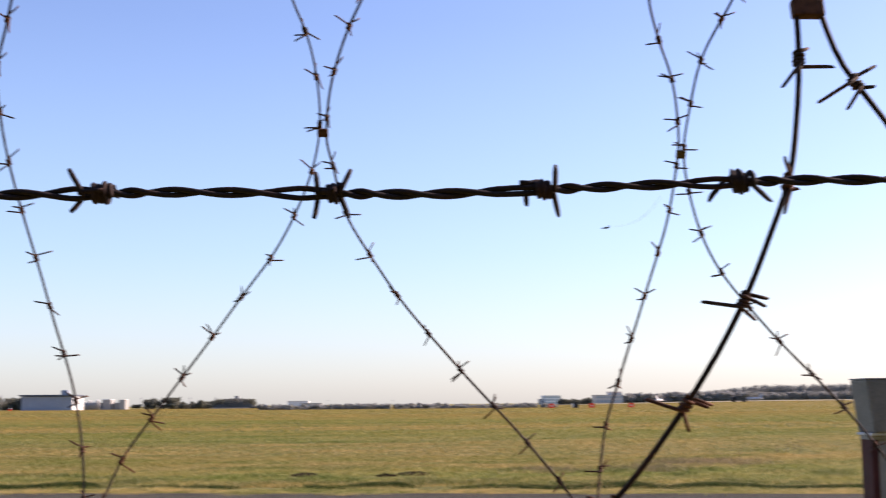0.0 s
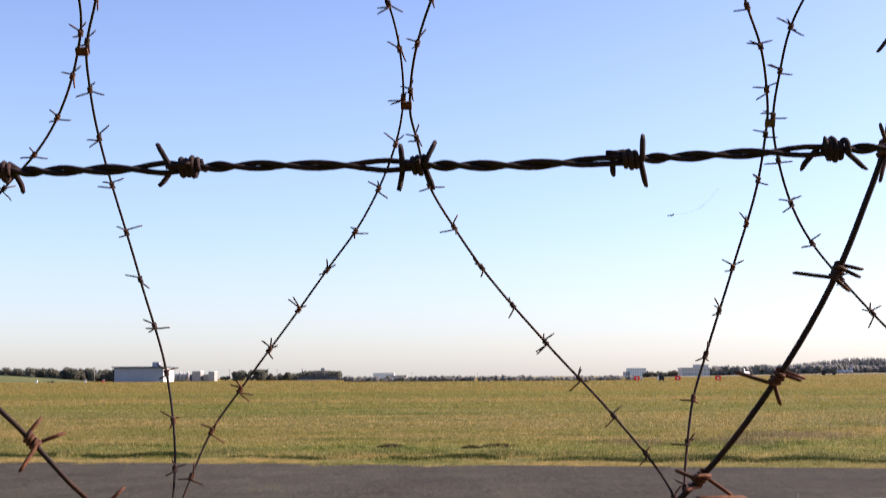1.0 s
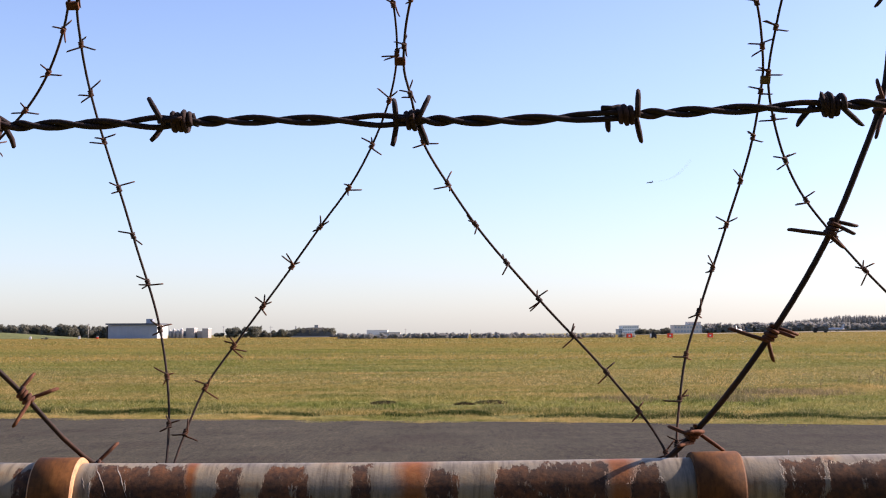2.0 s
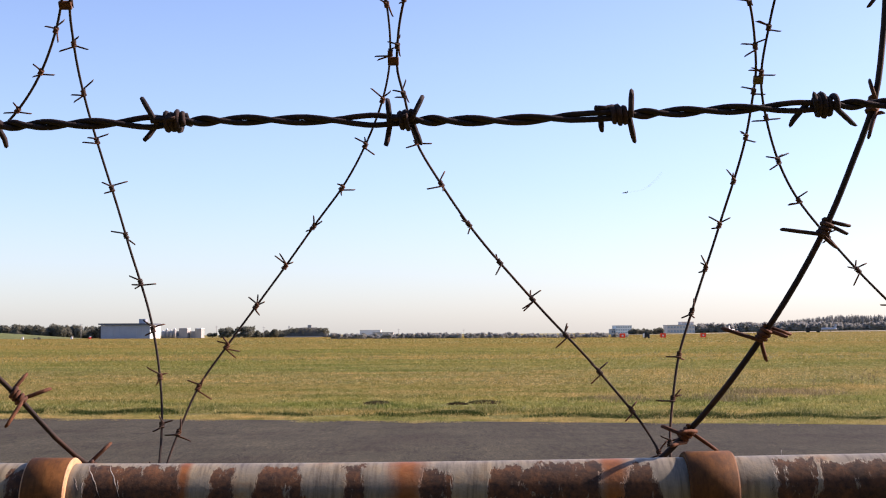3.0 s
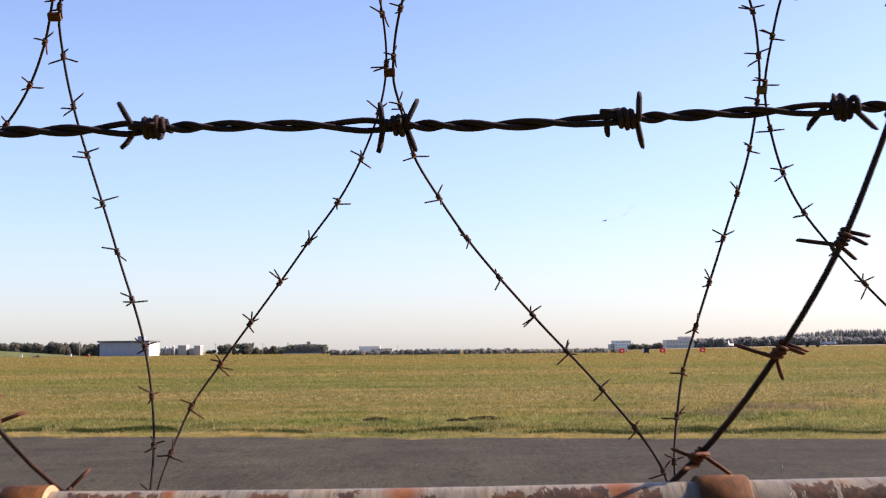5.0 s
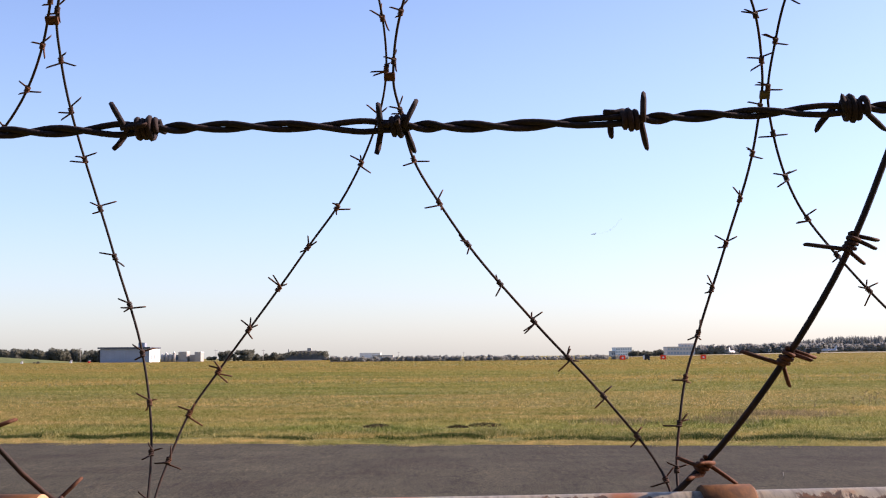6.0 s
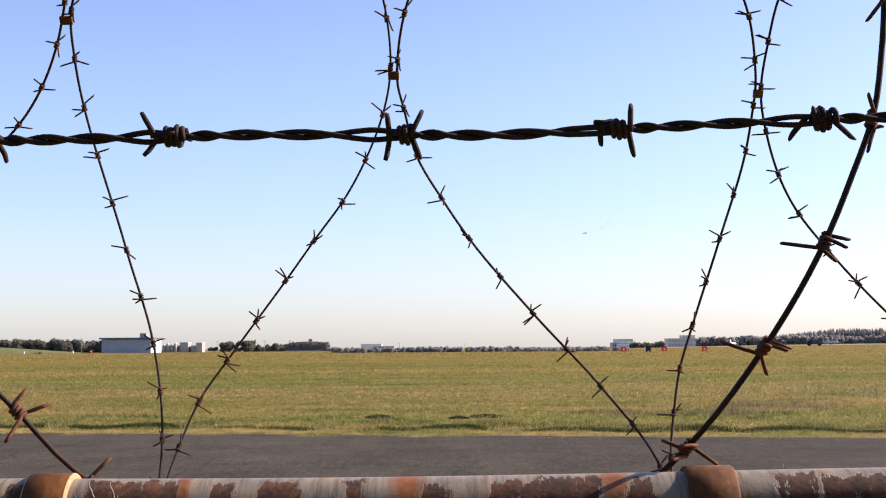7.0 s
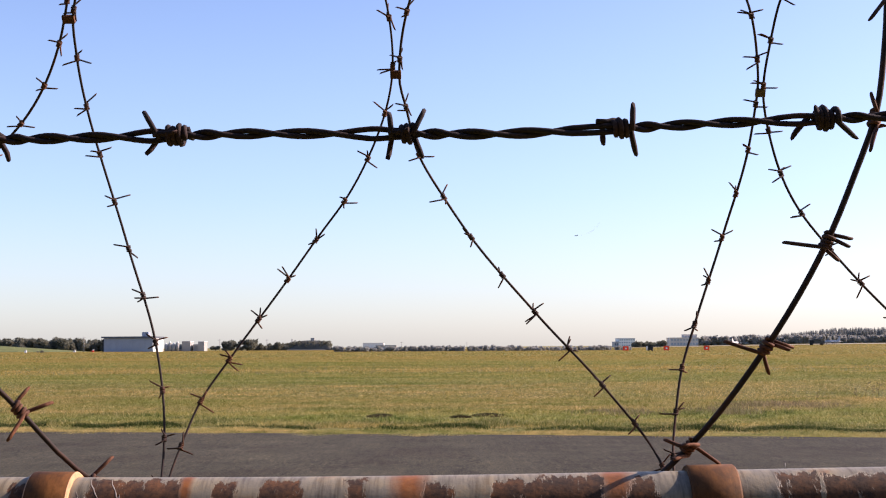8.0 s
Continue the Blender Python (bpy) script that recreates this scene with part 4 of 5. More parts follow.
def coil():
    top = anchor("barbed_wire_coil", pose(0, COIL_Y, COIL_Z), "coil of rusty single-strand barbed wire with loops clipped together", "barbed wire")
    g = np.random.default_rng(21)
    protos = []
    for k in range(8):
        sp = []
        a0 = g.uniform(0, 360)
        for e in (-1, 1):
            a = a0 + (0 if e < 0 else g.uniform(60, 120))
            sp.append((e * 1.0, a, e * g.uniform(-5, 25), g.uniform(0.0105, 0.0135)))
            sp.append((e * 1.0, a + g.uniform(140, 200), e * g.uniform(-5, 28), g.uniform(0.0095, 0.0135)))
        protos.append(mesh_of("barb", *barb(WIRE_R, 0.00072, 3.0, sp, 0.0017, seed=k + 30), BARB, True))
    for key in LOOPS:
        t, p, way = loop_curve(LOOPS[key])
        closed = p.copy()
        ob = part("loop", mesh_of("loop", *tube(closed, WIRE_R * (0.88 if key == "a" else 1.0), 8, False), COIL, True), top)
        far, step, near = BARB_RUNS[key]
        tang = np.gradient(p, axis=0)
        for lo, hi, a0 in ((t[0], 62, far), (62, t[-1], near)):
            s0 = float(np.interp(a0, t, way))
            slo, shi = float(np.interp(lo, t, way)), float(np.interp(hi, t, way))
            first = -math.floor((s0 - slo) / step)
            s = s0 + first * step
            index = first - 1
            while s < shi:
                index += 1
                sj = s + (0 if a0 == far else g.normal(0, 0.0008))
                q = Vector([float(np.interp(sj, way, p[:, c])) for c in range(3)])
                d = Vector([float(np.interp(sj, way, tang[:, c])) for c in range(3)]).normalized()
                deg = float(np.interp(sj, way, t))
                if key in "abc" and 156 < deg < 196:
                    s += step
                    continue
                row = FAR_BARBS[key]
                if a0 == far and 0 <= index - row[0] < len(row) - 1:
                    d = d if d.z > 0 else -d
                    m = Matrix.Translation(q) @ d.to_track_quat("X", "Z").to_matrix().to_4x4()
                    spikes = [(0.85 if math.sin(radians(a)) > 0.1 else -0.85, math.cos(radians(a)), g.uniform(-0.25, 0.25), math.sin(radians(a)), mm / 1000) for a, mm in row[1 + index - row[0]]]
                    part("barb", barb_between(m, spikes, 80 + len(spikes)), ob, "", m)
                    s += step
                    continue
                m = Matrix.Translation(q) @ d.to_track_quat("X", "Z").to_matrix().to_4x4() @ pose(0, 0, 0, g.uniform(0, 360), 0, 0)
                part("barb", protos[int(g.integers(8))], ob, "", m)
                s += step
        for i, (k2, deg, spikes) in enumerate(NEAR_BARBS):
            if k2 == key:
                q = Vector([float(np.interp(deg, t, p[:, c])) for c in range(3)])
                d = Vector([float(np.interp(deg, t, tang[:, c])) for c in range(3)]).normalized()
                if d.z < 0:
                    d = -d
                m = Matrix.Translation(q) @ d.to_track_quat("X", "Z").to_matrix().to_4x4()
                # lowest near barbs: redder rust, sunlit orange included in the colour
                part("barb", barb_between(m, spikes, 50 + i, RUSTY_SUNLIT if deg < 165 else BARB), ob, "", m)
    # clips that pinch two loops together
    for ang, pair, mat in ((-30.2, "ab", CLIP), (-27.0, "cd", BRASS), (-39.1, "fe", CLIP), (34.5, "ea", CLIP), (34, "bc", CLIP), (142, "ab", CLIP), (194.1, "bc", CLIP), (142, "cd", CLIP), (265, "ab", CLIP), (265, "cd", CLIP), (142, "fe", CLIP), (265, "fe", CLIP), (193, "ea", CLIP)):
        ends = []
        for key in pair:
            t, p, way = loop_curve(LOOPS[key])
            a = ang if ang >= t[0] else ang + 360
            ends.append(Vector([float(np.interp(a, t, p[:, c])) for c in range(3)]))
        mid = (ends[0] + ends[1]) / 2
        half = abs(ends[1].x - ends[0].x) / 2 + WIRE_R * 1.5
        bm = box(-half, half, -0.0022, 0.0022, -0.0038, 0.0038, 0.0009)
        part("clip", from_bm("clip", bm, mat), top, "folded metal clip pinching two loops", Matrix.Translation(mid) @ pose(0, 0, 0, -ang, 0, 0))


coil()


def box_post():
    """A grey box on a red-oxide post on the airfield side of the fence."""
    top = anchor("sensor_post", pose(1.653, 4.0, 0), "grey metal box on a dark red steel post", "post")
    bm = box(-0.078, 0.10, -0.07, 0.07, 1.446, 1.616, 0.006)
    for v in bm.verts:
        v.co.x -= 0.0 if v.co.x > 0 else -0.020 * (1.616 - v.co.z) / 0.17
    part("box", from_bm("box", bm, BOXGREY), top, "dull grey enamelled box")
    part("lid", from_bm("lid", box(-0.080, 0.102, -0.072, 0.072, 1.6162, 1.621, 0.002), WEBGREY), top)
    part("collar", from_bm("collar", box(-0.066, 0.09, -0.062, 0.062, 1.4375, 1.4458, 0.002), WHITE), top, "pale band under the box")
    part("bracket", from_bm("bracket", box(-0.060, 0.085, -0.05, 0.05, 1.4239, 1.4374, 0.002), WEBGREY), top)
    part("post", from_bm("post", box(-0.060, -0.038, -0.045, 0.045, 0, 1.4238, 0.002), MAROON), top, "dark red steel flange")
    part("post", from_bm("post", box(0.058, 0.075, -0.045, 0.045, 0, 1.4238, 0.002), MAROON), top, "dark red steel flange")
    part("web", from_bm("web", box(-0.0378, 0.0578, -0.044, -0.030, 0, 1.4238, 0.002), WEBGREY), top, "grey web plate")


box_post()

# ---- the far side of the airfield ----


def leaf_cloud(blobs, count, size, seed):
    """Loose leaf triangles filling a set of lumps (x, y, z, rx, ry, rz)."""
    g = np.random.default_rng(seed)
    vol = np.array([b[3] * b[5] for b in blobs])
    pick = g.choice(len(blobs), count, p=vol / vol.sum())
    b = np.array(blobs)[pick]
    d = g.normal(size=(count, 3))
    d /= np.linalg.norm(d, axis=1)[:, None]
    r = g.uniform(0.55, 1.0, count) ** 0.5
    c = b[:, :3] + d * b[:, 3:] * r[:, None]
    c[:, 2] = np.maximum(c[:, 2], 0.1) + np.array([rise(q[0], q[1]) for q in c])
    e = g.normal(size=(count, 3, 3)) * size * g.uniform(0.6, 1.4, (count, 1, 1))
    return c[:, None, :] + e


def lumps(blobs, fill=0.86, rows=6, sides=9):
    """Closed lumps inside a crown, as loose triangles."""
    tris = []
    for x, y, z, rx, ry, rz in blobs:
        lift = rise(x, y)
        ring = [[(x + fill * rx * math.sin(math.pi * i / rows) * math.cos(6.2832 * (k + 0.5 * (i % 2)) / sides), y + fill * ry * math.sin(math.pi * i / rows) * math.sin(6.2832 * (k + 0.5 * (i % 2)) / sides), max(0.02, z + fill * rz * math.cos(math.pi * i / rows)) + lift) for k in range(sides)] for i in range(rows + 1)]
        for i in range(rows):
            for k in range(sides):
                a, b, c, d = ring[i][k], ring[i][(k + 1) % sides], ring[i + 1][(k + 1) % sides], ring[i + 1][k]
                tris += [(a, d, b), (b, d, c)]
    return np.array(tris)


def broadleaf(x, y, h, w, seed, group="field trees"):
    g = np.random.default_rng(seed)
    top = anchor("tree", pose(x, y, 0), "dark green broadleaf tree at the far side of the airfield", "tree", group)
    v, f = tube([(0, 0, -0.1), (0.02 * h, 0, h * 0.25), (0, 0.01 * h, h * 0.6)], [w * 0.05, w * 0.035, w * 0.015], 7)
    limbs = [(v, f)]
    for k in range(5):
        a = g.uniform(0, 6.28)
        limbs.append(tube([(0, 0, h * (0.22 + 0.07 * k)), (math.cos(a) * w * 0.2, math.sin(a) * w * 0.2, h * (0.4 + 0.08 * k))], [w * 0.018, w * 0.007], 5))
    part("trunk", mesh_of("trunk", *merged(limbs), BARK, True), top)
    blobs = [(g.uniform(-0.33, 0.33) * w, g.uniform(-0.3, 0.3) * w, h * g.uniform(0.32, 0.80), w * g.uniform(0.16, 0.26), w * g.uniform(0.16, 0.26), h * g.uniform(0.14, 0.24)) for _ in range(13)]
    part("crown", triangles("crown", np.concatenate((leaf_cloud(blobs, 5000, 0.017 * (h + w), seed), lumps(blobs))), LEAVES), top)


def wood(name, label, x0, x1, y, h0, h1, count, leaves, seed, size=0.5, depth=18, foliage=None, slim=1.0):
    g = np.random.default_rng(seed)
    blobs = []
    for _ in range(count):
        h = g.uniform(h0, h1)
        w = slim * h * g.uniform(0.4, 0.75)
        cx, cy = g.uniform(x0, x1), y + g.uniform(0, depth)
        for _ in range(4):
            blobs.append((cx + g.normal(0, 0.3) * w, cy, h * g.uniform(0.12, 0.75), w * g.uniform(0.35, 0.6), w * 0.5, h * g.uniform(0.2, 0.28)))
    tagged(new(name, triangles(name, np.concatenate((leaf_cloud(blobs, leaves, size, seed), lumps(blobs))), foliage or LEAVES)), label, "trees", kind="stuff")


def conifers(x0, x1, y, base, seed):
    """A far slope crowded with conifers."""
    g = np.random.default_rng(seed)
    tris = []
    for _ in range(620):
        x = g.uniform(x0, x1)
        f = min(1, max(0.15, (x - x0) / 55))
        h = (7.0 + 5.6 * f) * g.uniform(0.86, 1.06)
        cy, r = y + g.uniform(0, 40), h * g.uniform(0.16, 0.26)
        n = 300
        z = g.uniform(0.05, 1, n) ** 0.8
        a = g.uniform(0, 6.28, n)
        rad = r * (1.02 - z) ** 0.7
        c = np.stack((x + rad * np.cos(a), cy + rad * np.sin(a), z * h + rise(x, cy)), 1)
        lift = rise(x, cy)
        for lo, wide in ((0.05, 1.0), (0.35, 0.72), (0.62, 0.42)):
            ring = [(x + 0.8 * r * wide * math.cos(0.898 * k), cy + 0.8 * r * wide * math.sin(0.898 * k), lo * h + lift) for k in range(7)]
            tris.append(np.array([(ring[k], ring[(k + 1) % 7], (x, cy, min(1.0, lo + 0.42) * h + lift)) for k in range(7)]))
        tris.append(c[:, None, :] + g.normal(size=(n, 3, 3)) * np.array((0.42, 0.42, 0.5)) * (1.2 - z)[:, None, None])
    tagged(new("conifer_wood", triangles("conifer_wood", np.concatenate(tris), NEEDLES)), "dark conifer wood on the far rise", "trees", kind="stuff")


def house_block(name, x0, x1, y, depth, z1, wall, label, category, cols=0, rows=0, roof=0.5, inset=0.3, group="", cover=None, glass=None):
    top = anchor(name, pose((x0 + x1) / 2, y, 0), label, category, group)
    w = (x1 - x0) / 2
    part("wall", from_bm("wall", box(-w, w, 0, depth, 0, z1), wall), top)
    part("roof", from_bm("roof", box(-w - inset, w + inset, -inset, depth + inset, z1 + 0.004, z1 + roof), cover or ROOF), top)
    for r in range(rows):
        for c in range(cols):
            cx = -w + (c + 0.5) * 2 * w / cols
            cz = z1 * (r + 0.55) / rows
            part("window", from_bm("window", box(cx - 0.3 * w / cols * 2, cx + 0.3 * w / cols * 2, -0.06, -0.003, cz - 0.22 * z1 / rows, cz + 0.25 * z1 / rows), glass or DARKGLASS), top)
    return top


def hangar():
    top = anchor("hangar", pose(-142, 560, 0), "long metal hangar, bluish shade in its front's colour, dark roof and white gable", "hangar")
    part("wall", from_bm("wall", box(-13.4, 8.5, 0, 20, 0, 6.1), CLADDING), top)
    part("gable", from_bm("gable", box(8.503, 8.8, 0.05, 20, 0, 6.2), WHITE), top, "white end wall")
    part("roof", from_bm("roof", box(-14.4, 9.2, -0.8, 20.4, 6.204, 6.9), ROOF), top, "dark overhanging flat roof")
    part("tower", from_bm("tower", box(3.0, 5.9, 3, 7, 6.904, 8.9), CLADDING), top)
    # solid black slab paints the shade inside the open end
    part("shade_slab", from_bm("shade_slab", box(-14.2, -13.5, 0.5, 19, 0, 5.6), BLACK), top, "black slab standing for the shaded open end")
    for k in range(3):
        y = 3.0 + k * 5.6
        part("window", from_bm("window", box(8.804, 8.85, y, y + 2.2, 1.2, 3.4), SOFTGLASS), top)
    for k in range(9):
        x = -13.0 + k * 2.6
        part("rib", from_bm("rib", box(x, x + 0.18, -0.1, -0.004, 0.05, 6.05), CLADDING), top)


def shelter():
    """A long round-topped shelter."""
    top = anchor("aircraft_shelter", pose(-71.5, 640, 0), "low dark round-roofed aircraft shelter", "shelter")
    verts, faces = [], []
    for i, x in enumerate(np.linspace(-10.5, 10.5, 22)):
        s = 1 - abs(x / 10.9) ** 4
        for k in range(13):
            a = math.pi * k / 12
            verts.append((x, 6 - 6 * math.cos(a), (1.1 + 4.0 * s) * math.sin(a) ** 0.7 if 0 < k < 12 else 0))
    for i in range(21):
        for k in range(12):
            a = i * 13 + k
            faces.append((a, a + 13, a + 14, a + 1))
    part("shell", mesh_of("shell", verts, faces, SHELTER, True), top)
    hung = [(x, 3.4 + 0.3 * (k % 3), 2.2 + 0.5 * (k % 2), 1.8, 3.4, 2.2) for k, x in enumerate(np.linspace(-9.6, 9.2, 16))]
    part("creeper", triangles("creeper", leaf_cloud(hung, 16000, 0.2, 77), LEAVES), top, "dark creeper grown over the shell")
    part("cabin", from_bm("cabin", box(-0.3, 1.7, 5, 7, 5.0, 6.4), GREYWALL), top)
    part("mast", from_bm("mast", box(-10.2, -9.7, 5, 5.5, 0, 5.9), GREYWALL), top)
    part("apron_wall", from_bm("apron_wall", box(-11.5, 8, -3, -2.6, 0, 0.5), GREYWALL), top)


def silo_yard():
    house_block("storage_building", -137.0, -128.6, 602, 9, 3.1, GREYWALL, "low grey storage building beside the hangar", "building", 3, 1, 0.25, 0.1)
    house_block("storage_building", -128.4, -124.4, 598, 8, 4.7, GREYWALL, "tall grey storage block with a sunlit white side", "building", 0, 0, 0.2, 0.05, "", WHITE)
    house_block("storage_building", -123.4, -120.7, 600, 8, 3.2, GREYWALL, "low grey block beside the storage tower", "building", 0, 0, 0.2, 0.05, "", WHITE)
    house_block("storage_building", -120.6, -117.7, 598, 8, 4.5, GREYWALL, "narrow grey storage tower with a white side", "building", 0, 0, 0.2, 0.05, "", WHITE)
    for x, h in ((-135.8, 4.1), (-133.9, 4.8), (-132.0, 4.3), (-130.2, 5.0)):
        top = anchor("tank", pose(x, 597, 0), "pale upright storage silo with a pointed cap", "tank", "tanks")
        part("shell", mesh_of("shell", *tube([(0, 0, 0), (0, 0, h - 1.0)], 0.75, 16), GREYWALL, True), top)
        part("cap", mesh_of("cap", *tube([(0, 0, h - 0.996), (0, 0, h - 0.4), (0, 0, h)], [0.78, 0.3, 0.1], 16), WHITE, True), top)


def marker_board(x):
    top = anchor("marker_board", pose(x, 330, 0), "red runway marker board with a pale centre", "marker board", "marker boards")
    part("board", from_bm("board", box(-0.75, 0.75, 0, 0.12, 0.2, 1.35, 0.03), RED), top)
    part("panel", from_bm("panel", box(-0.2, 0.25, -0.03, -0.003, 0.55, 0.95), WHITE), top, "pale number panel")
    for s in (-0.55, 0.5):
        part("leg", from_bm("leg", box(s, s + 0.06, 0.02, 0.08, 0, 0.198), BLACK), top)


def light_cart():
    top = anchor("equipment_cart", pose(52.9, 330, 0), "small dark equipment cart with a white panel", "cart")
    part("body", from_bm("body", box(-0.4, 0.95, 0, 1.2, 0.3, 1.2, 0.08), BLACK), top)
    part("panel", from_bm("panel", box(-0.85, -0.41, 0, 0.1, 0.25, 1.3, 0.03), WHITE), top)
    part("hood", from_bm("hood", box(-0.3, 0.5, 0.1, 1.1, 1.203, 1.55, 0.08), BLACK), top)
    for x in (-0.2, 0.7):
        part("wheel", mesh_of("wheel", *tube([(x, -0.08, 0.3), (x, 0.08, 0.3)], 0.3, 14), BLACK, True), top)


def aircraft(name, m, length, paint, label, wheels=True):
    """A swept-wing jet, nose along +x."""
    top = anchor(name, m, label, "aircraft")
    L = length
    prof = ((-0.5, 0.02), (-0.47, 0.05), (-0.3, 0.062), (0.0, 0.068), (0.2, 0.06), (0.36, 0.04), (0.47, 0.014), (0.5, 0.003))
    part("fuselage", mesh_of("fuselage", *tube([(a * L, 0, 0) for a, _ in prof], [r * L for _, r in prof], 14), paint, True), top)
    for s in (1, -1):
        v = [(0.08, 0, 0), (-0.22, 0, 0), (-0.25, s * 0.34, 0), (-0.15, s * 0.34, 0)]
        verts = [(a * L, b * L, c * L - 0.01 * L + dz * L) for dz in (-0.006, 0.006) for a, b, c in v]
        part("wing", mesh_of("wing", verts, [(0, 1, 2, 3), (7, 6, 5, 4), (0, 4, 5, 1), (1, 5, 6, 2), (2, 6, 7, 3), (3, 7, 4, 0)], paint), top)
        v = [(-0.36, 0, 0), (-0.49, 0, 0), (-0.52, s * 0.17, 0), (-0.46, s * 0.17, 0)]
        verts = [(a * L, b * L, c * L + dz * L) for dz in (-0.005, 0.005) for a, b, c in v]
        part("tailplane", mesh_of("tailplane", verts, [(0, 1, 2, 3), (7, 6, 5, 4), (0, 4, 5, 1), (1, 5, 6, 2), (2, 6, 7, 3), (3, 7, 4, 0)], paint), top)
    v = [(-0.30, 0.04), (-0.48, 0.04), (-0.53, 0.24), (-0.45, 0.24)]
    verts = [(a * L, dy * L, c * L) for dy in (-0.006, 0.006) for a, c in v]
    part("fin", mesh_of("fin", verts, [(0, 1, 2, 3), (7, 6, 5, 4), (0, 4, 5, 1), (1, 5, 6, 2), (2, 6, 7, 3), (3, 7, 4, 0)], paint), top)
    part("canopy", mesh_of("canopy", *tube([(0.34 * L, 0, 0.035 * L), (0.27 * L, 0, 0.055 * L), (0.18 * L, 0, 0.06 * L), (0.1 * L, 0, 0.05 * L)], [0.004 * L, 0.028 * L, 0.03 * L, 0.01 * L], 10), DARKGLASS, True), top)
    if wheels:
        for a, b in ((0.3, 0), (-0.1, 0.06), (-0.1, -0.06)):
            part("landing_gear", mesh_of("landing_gear", *tube([(a * L, b * L, -0.03 * L), (a * L, b * L, -0.13 * L)], 0.012 * L, 8), BLACK, True), top)
    return top


def utility_truck(x, y):
    top = anchor("utility_truck", pose(x, y, 0, 0, 0, 180), "dark service truck with a raised canopy parked by the runway", "truck")
    part("cab", from_bm("cab", box(1.6, 3.6, -1.1, 1.1, 0.6, 2.5, 0.25), BLACK), top)
    part("windscreen", from_bm("windscreen", box(1.9, 3.2, -1.12, -1.103, 1.65, 2.25), DARKGLASS), top)
    part("body", from_bm("body", box(-3.6, 1.5, -1.2, 1.2, 0.65, 2.1, 0.1), SHELTER), top)
    part("canopy", from_bm("canopy", box(-1.9, 1.2, -1.15, 1.15, 2.103, 3.1, 0.35), SHELTER), top)
    for a in (-2.5, 2.5):
        for b in (-1.1, 1.1):
            part("wheel", mesh_of("wheel", *tube([(a, b - 0.15, 0.55), (a, b + 0.15, 0.55)], 0.55, 14), BLACK, True), top)


def runway():
    """The pale far runway, on the rise of the field."""
    xs = np.linspace(96, 420, 60)
    verts = [(x, y, rise(x, y) + 0.06) for x in xs for y in np.linspace(640, 720, 6)]
    faces = [(i * 6 + k, i * 6 + k + 6, i * 6 + k + 7, i * 6 + k + 1) for i in range(len(xs) - 1) for k in range(5)]
    tagged(new("runway", mesh_of("runway", verts, faces, CONCRETE, True)), "pale concrete runway across the far field", "runway", kind="structure")


def grass_bank():
    verts, faces = [], []
    xs = np.linspace(-330, -176, 40)
    for x in xs:
        h = 3.5 * min(1, max(0, (-182 - x) / 45)) * (1 + 0.15 * noise.noise((x * 0.05, 0, 3)))
        for y, f in ((588, -0.05), (596, 0.5), (604, 0.95), (612, 1.0), (630, 0.9)):
            verts.append((x, y, h * f))
    for i in range(len(xs) - 1):
        for k in range(4):
            a = i * 5 + k
            faces.append((a, a + 5, a + 6, a + 1))
    tagged(new("grass_bank", mesh_of("grass_bank", verts, faces, BANK, True)), "low green grass bank before the woodland", "bank", kind="structure")


runway()
grass_bank()
hangar()
silo_yard()
shelter()
house_block("terminal_building", 122.4, 134.0, 900, 20, 6.0, PALEFRAME, "pale blue glazed office building far across the field", "building", 7, 3, 0.4, 0.2, "", WHITE, SOFTGLASS)
house_block("terminal_building", 119.5, 122.3, 902, 14, 3.6, HAZYWALL, "low grey annex of the office building", "building", 2, 1, 0.3, 0.1)
house_block("grey_building", 159.5, 179.6, 900, 16, 5.6, HAZYWALL, "wide grey building with window bands far across the field", "building", 9, 2, 0.5, 0.2, "", HAZYWALL, SOFTGLASS)
house_block("grey_building", 170.0, 179.4, 903, 10, 7.9, HAZYWALL, "grey upper block of the wide building", "building", 4, 2, 0.4, 0.1, "", HAZYWALL, SOFTGLASS)
house_block("low_building", -54.8, -39.7, 930, 12, 1.9, HAZYWALL, "low pale building with a grey roof on the horizon", "building", 6, 1, 0.9, 0.3, "", GREYWALL, SOFTGLASS)
house_block("shed", -52.2, -48.9, 562, 3, 1.5, MAROON, "low dark red shed on the grass", "shed", 2, 1, 0.15, 0.1, "", HAZYWALL)
# white walls and roof imitate the haze in front of this block
house_block("apartment_block", -104, -79, 1500, 20, 6.0, WHITE, "distant apartment block beyond the field, whitened for haze", "building", 0, 0, 0.4, 0.2, "", WHITE)
wood("woodland", "dark broadleaf woodland beside the hangar", -300, -172, 640, 4.6, 8.0, 150, 120000, 41, 0.36)
wood("hedge_trees", "low dark trees along the far edge of the field", -119, -79, 655, 2.2, 4.4, 52, 34000, 42, 0.28)
# the farther woods have haze put into their leaf colour
wood("far_trees", "thin line of far trees on the horizon", -37.5, -11, 400, 1.0, 2.0, 90, 26000, 43, 0.13, 8, HAZED_LEAVES)
wood("horizon_trees", "low trees along the horizon, coloured pale for haze", -11, 21, 400, 1.0, 2.1, 100, 30000, 44, 0.13, 8, HAZED_LEAVES)
wood("distant_scrub", "low scrub on the horizon", 21, 59, 400, 0.9, 1.8, 150, 26000, 45, 0.13, 8, HAZED_LEAVES)
wood("bush", "small dark bush on the open grass", -162.5, -159.5, 490, 0.6, 1.0, 6, 1500, 71, 0.1, 1.5)
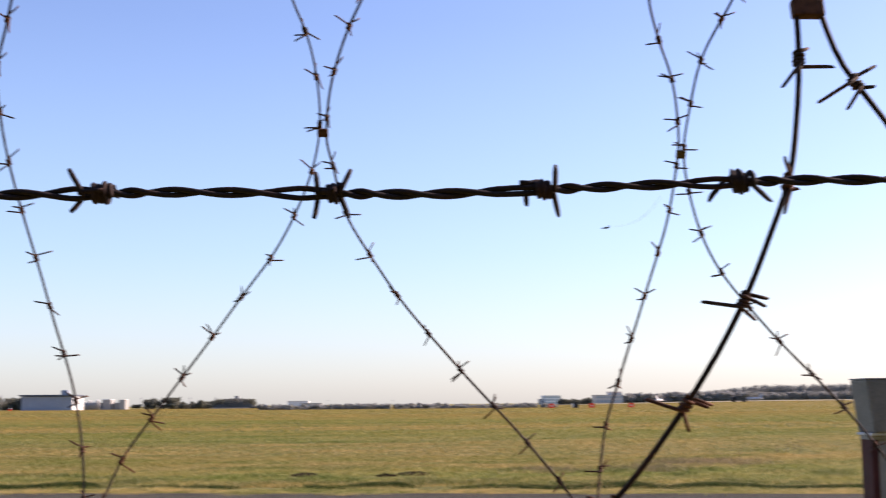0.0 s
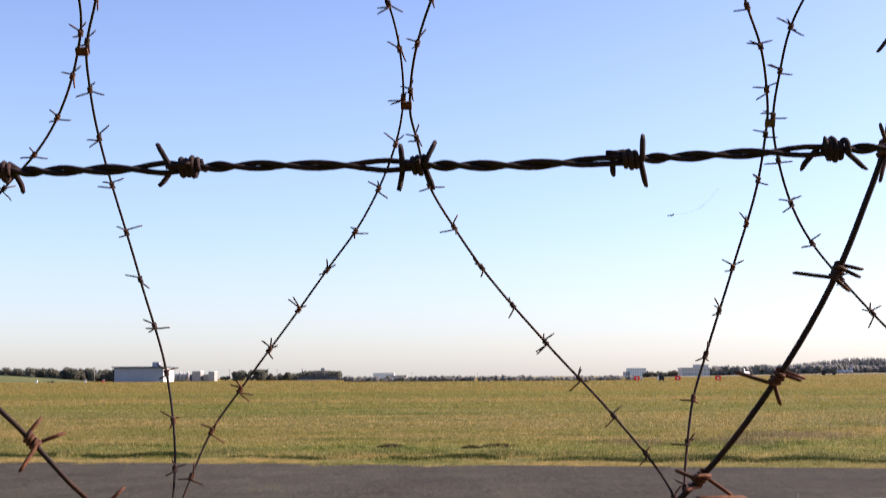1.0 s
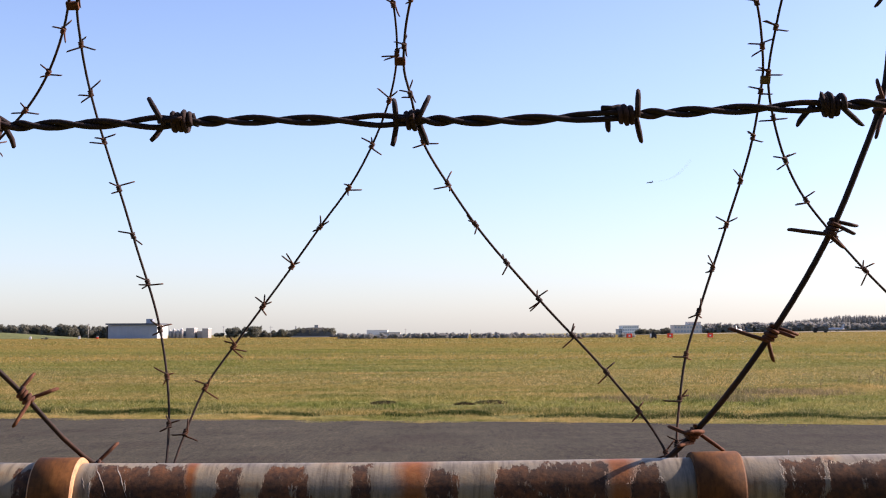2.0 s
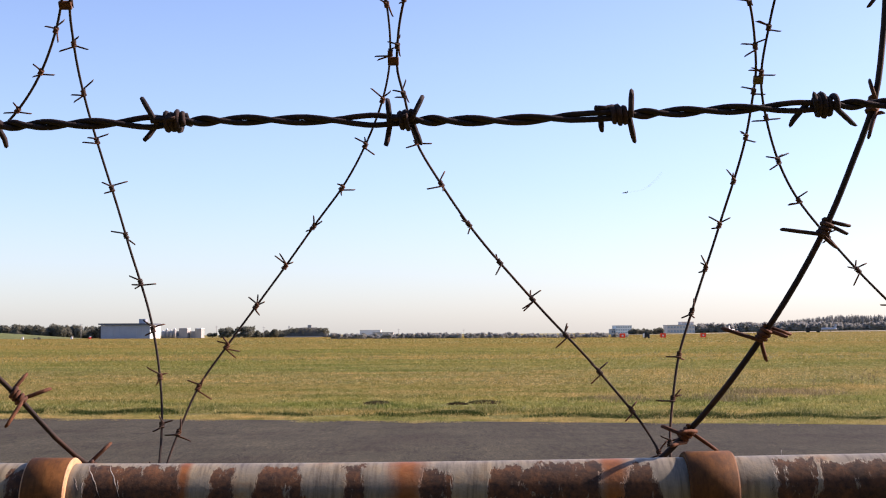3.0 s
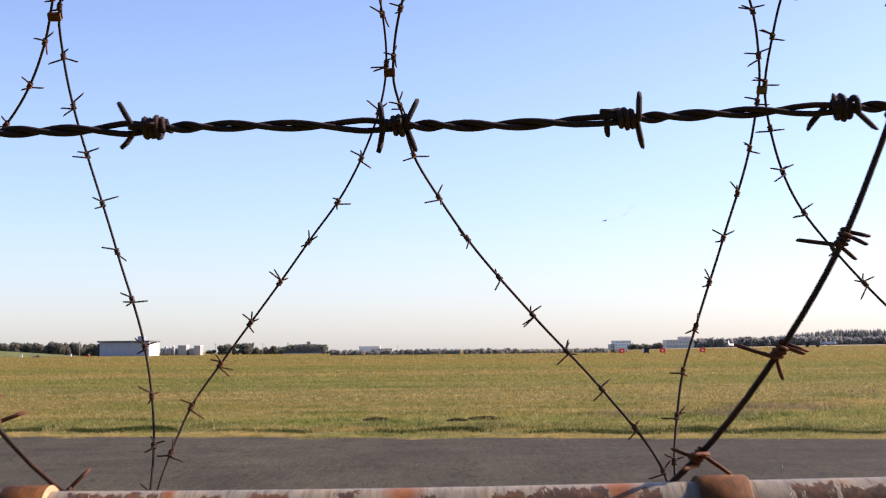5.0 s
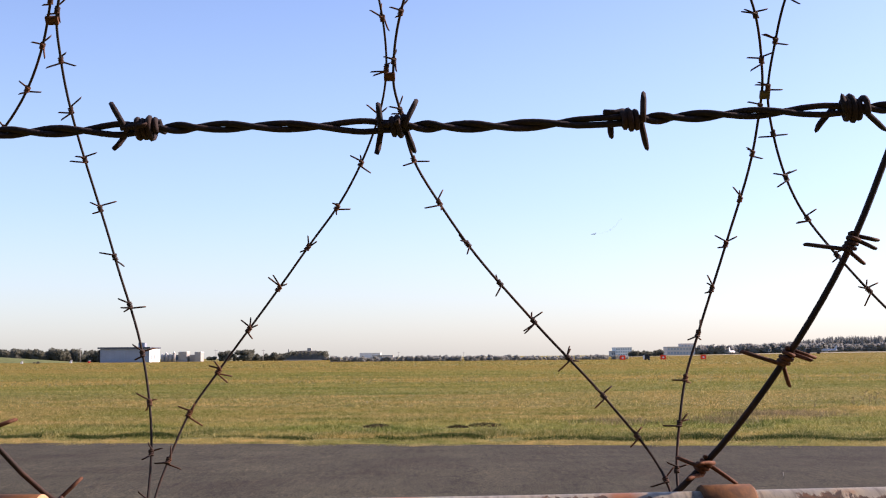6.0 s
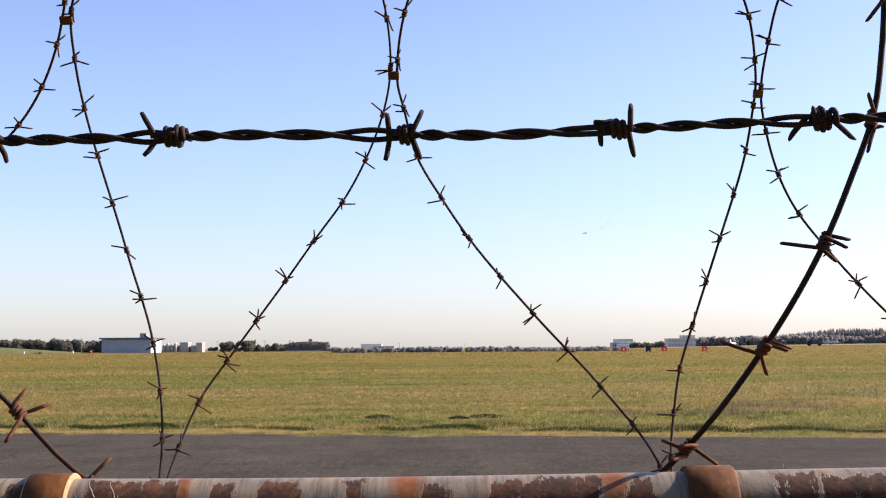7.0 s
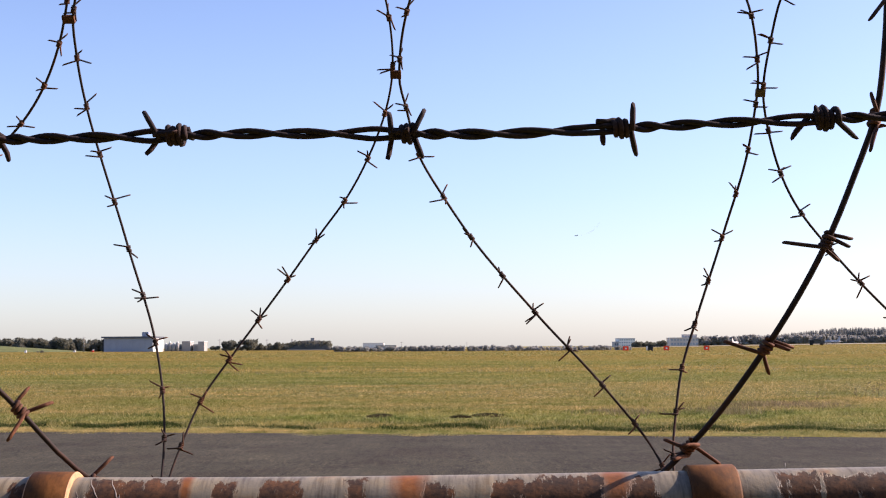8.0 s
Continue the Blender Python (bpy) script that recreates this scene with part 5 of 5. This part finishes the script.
wood("copse", "dark copse beside the pale office building", 104.5, 122.5, 700, 2.2, 3.9, 30, 22000, 46, 0.25)
wood("forest_edge", "dark forest edge beyond the runway", 180, 275, 900, 3.8, 7.4, 260, 130000, 47, 0.40, 18, HAZED_LEAVES, 0.7)
wood("forest_fringe", "lower trees along the foot of the far rise", 262, 470, 985, 4.2, 7.4, 520, 200000, 49, 0.42, 14, HAZED_LEAVES, 0.6)
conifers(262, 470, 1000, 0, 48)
for i, (x, h, w) in enumerate(((-109, 5.2, 8.5), (-100.5, 5.7, 9.5), (-116.5, 2.6, 5.0), (-85.0, 4.4, 6.0))):
    broadleaf(x, 620, h, w, 60 + i)
for x in (46.65, 57.4, 68.0):
    marker_board(x)
light_cart()
for x, y, paint, label in ((-170.2, 500, WHITE, "small white marker box on the grass"), (-156.5, 520, WHITE, "small white marker box on the grass"), (-148.9, 520, RED, "small red marker box on the grass"), (-48.6, 560, RED, "small red and white marker box on the grass")):
    top = anchor("marker_box", pose(x, y, 0), label, "marker", "marker boxes")
    part("box", from_bm("box", box(-0.5, 0.4, 0, 0.6, 0, 0.8, 0.08), paint), top)
    part("cap", from_bm("cap", box(-0.2, 0.5, -0.02, 0.4, 0.803, 1.15, 0.05), WHITE), top)
for x, y, h in ((-176.1, 600, 7.4), (-118.1, 640, 6.2), (-95.2, 650, 6.0), (-34.4, 900, 5.2), (12.7, 900, 4.6), (-155.3, 640, 8.6)):
    top = anchor("utility_pole", pose(x, y, 0), "thin grey utility pole far across the field", "pole", "utility poles")
    part("pole", mesh_of("pole", *tube([(0, 0, 0), (0, 0, h)], [0.16, 0.10], 8), GREYWALL, True), top)
    part("crossarm", from_bm("crossarm", box(-0.9, 0.9, -0.06, 0.06, h - 0.7, h - 0.58), GREYWALL), top)
top = anchor("road_peg", pose(PEG[0], PEG[1], 0.045), "thin pale grey peg standing on the asphalt", "peg")
part("stem", mesh_of("stem", *tube([(0, 0, 0), (0, 0, 0.075)], [0.005, 0.004], 8), WEBGREY, True), top)
part("foot", mesh_of("foot", *tube([(0, 0, -0.005), (0, 0, 0.008)], [0.02, 0.016], 10), BOXGREY, True), top)
utility_truck(176.5, 600)
aircraft("parked_jet", pose(199, 650, 1.43, 0, 0, 125), 11.0, JETPALE, "small pale grey jet parked by the runway")
aircraft("parked_jet", pose(160.5, 700, 1.43, 0, 0, 60), 11.0, WHITE, "small white jet parked by the runway")

# ---- the jet in the sky ----
JET_ROWS = [(0.0, 320.0, 1700, 242.6), (0.6, 332.2, 1900, 258.9), (1.0, 345.5, 2020, 261.2), (1.5, 360.1, 2170, 271.5), (3.5, 380.1, 2750, 299.9), (4.5, 382.8, 3000, 309.3), (5.0, 404.0, 3125, 322.0), (6.5, 404.6, 3500, 330.4), (7.0, 403.5, 3620, 331.8), (8.0, 400.7, 3900, 346.8)]
jet = aircraft("flying_jet", pose(316, 1700, 247), 13.0, JETGREY, "small dark jet flying away across the clear sky", False)
trail = []
for k in range(9):
    f = k / 8
    trail.append(tube([(-8 - 8 * k, 0, -1.5 * f + 26 * f**3), (-8 - 8 * (k + 1.2), 0, -1.5 * f + 26 * (f + 0.12) ** 3)], [0.7 + 2.2 * f, 0.9 + 2.6 * f], 10))
part("smoke_trail", mesh_of("smoke_trail", *merged(trail), SMOKE, True), jet, "thin fading smoke trail")


def motions():
    walk(jet, [(t, pose(x, y, z, 14, 4, 152)) for t, x, y, z in JET_ROWS])


motions()
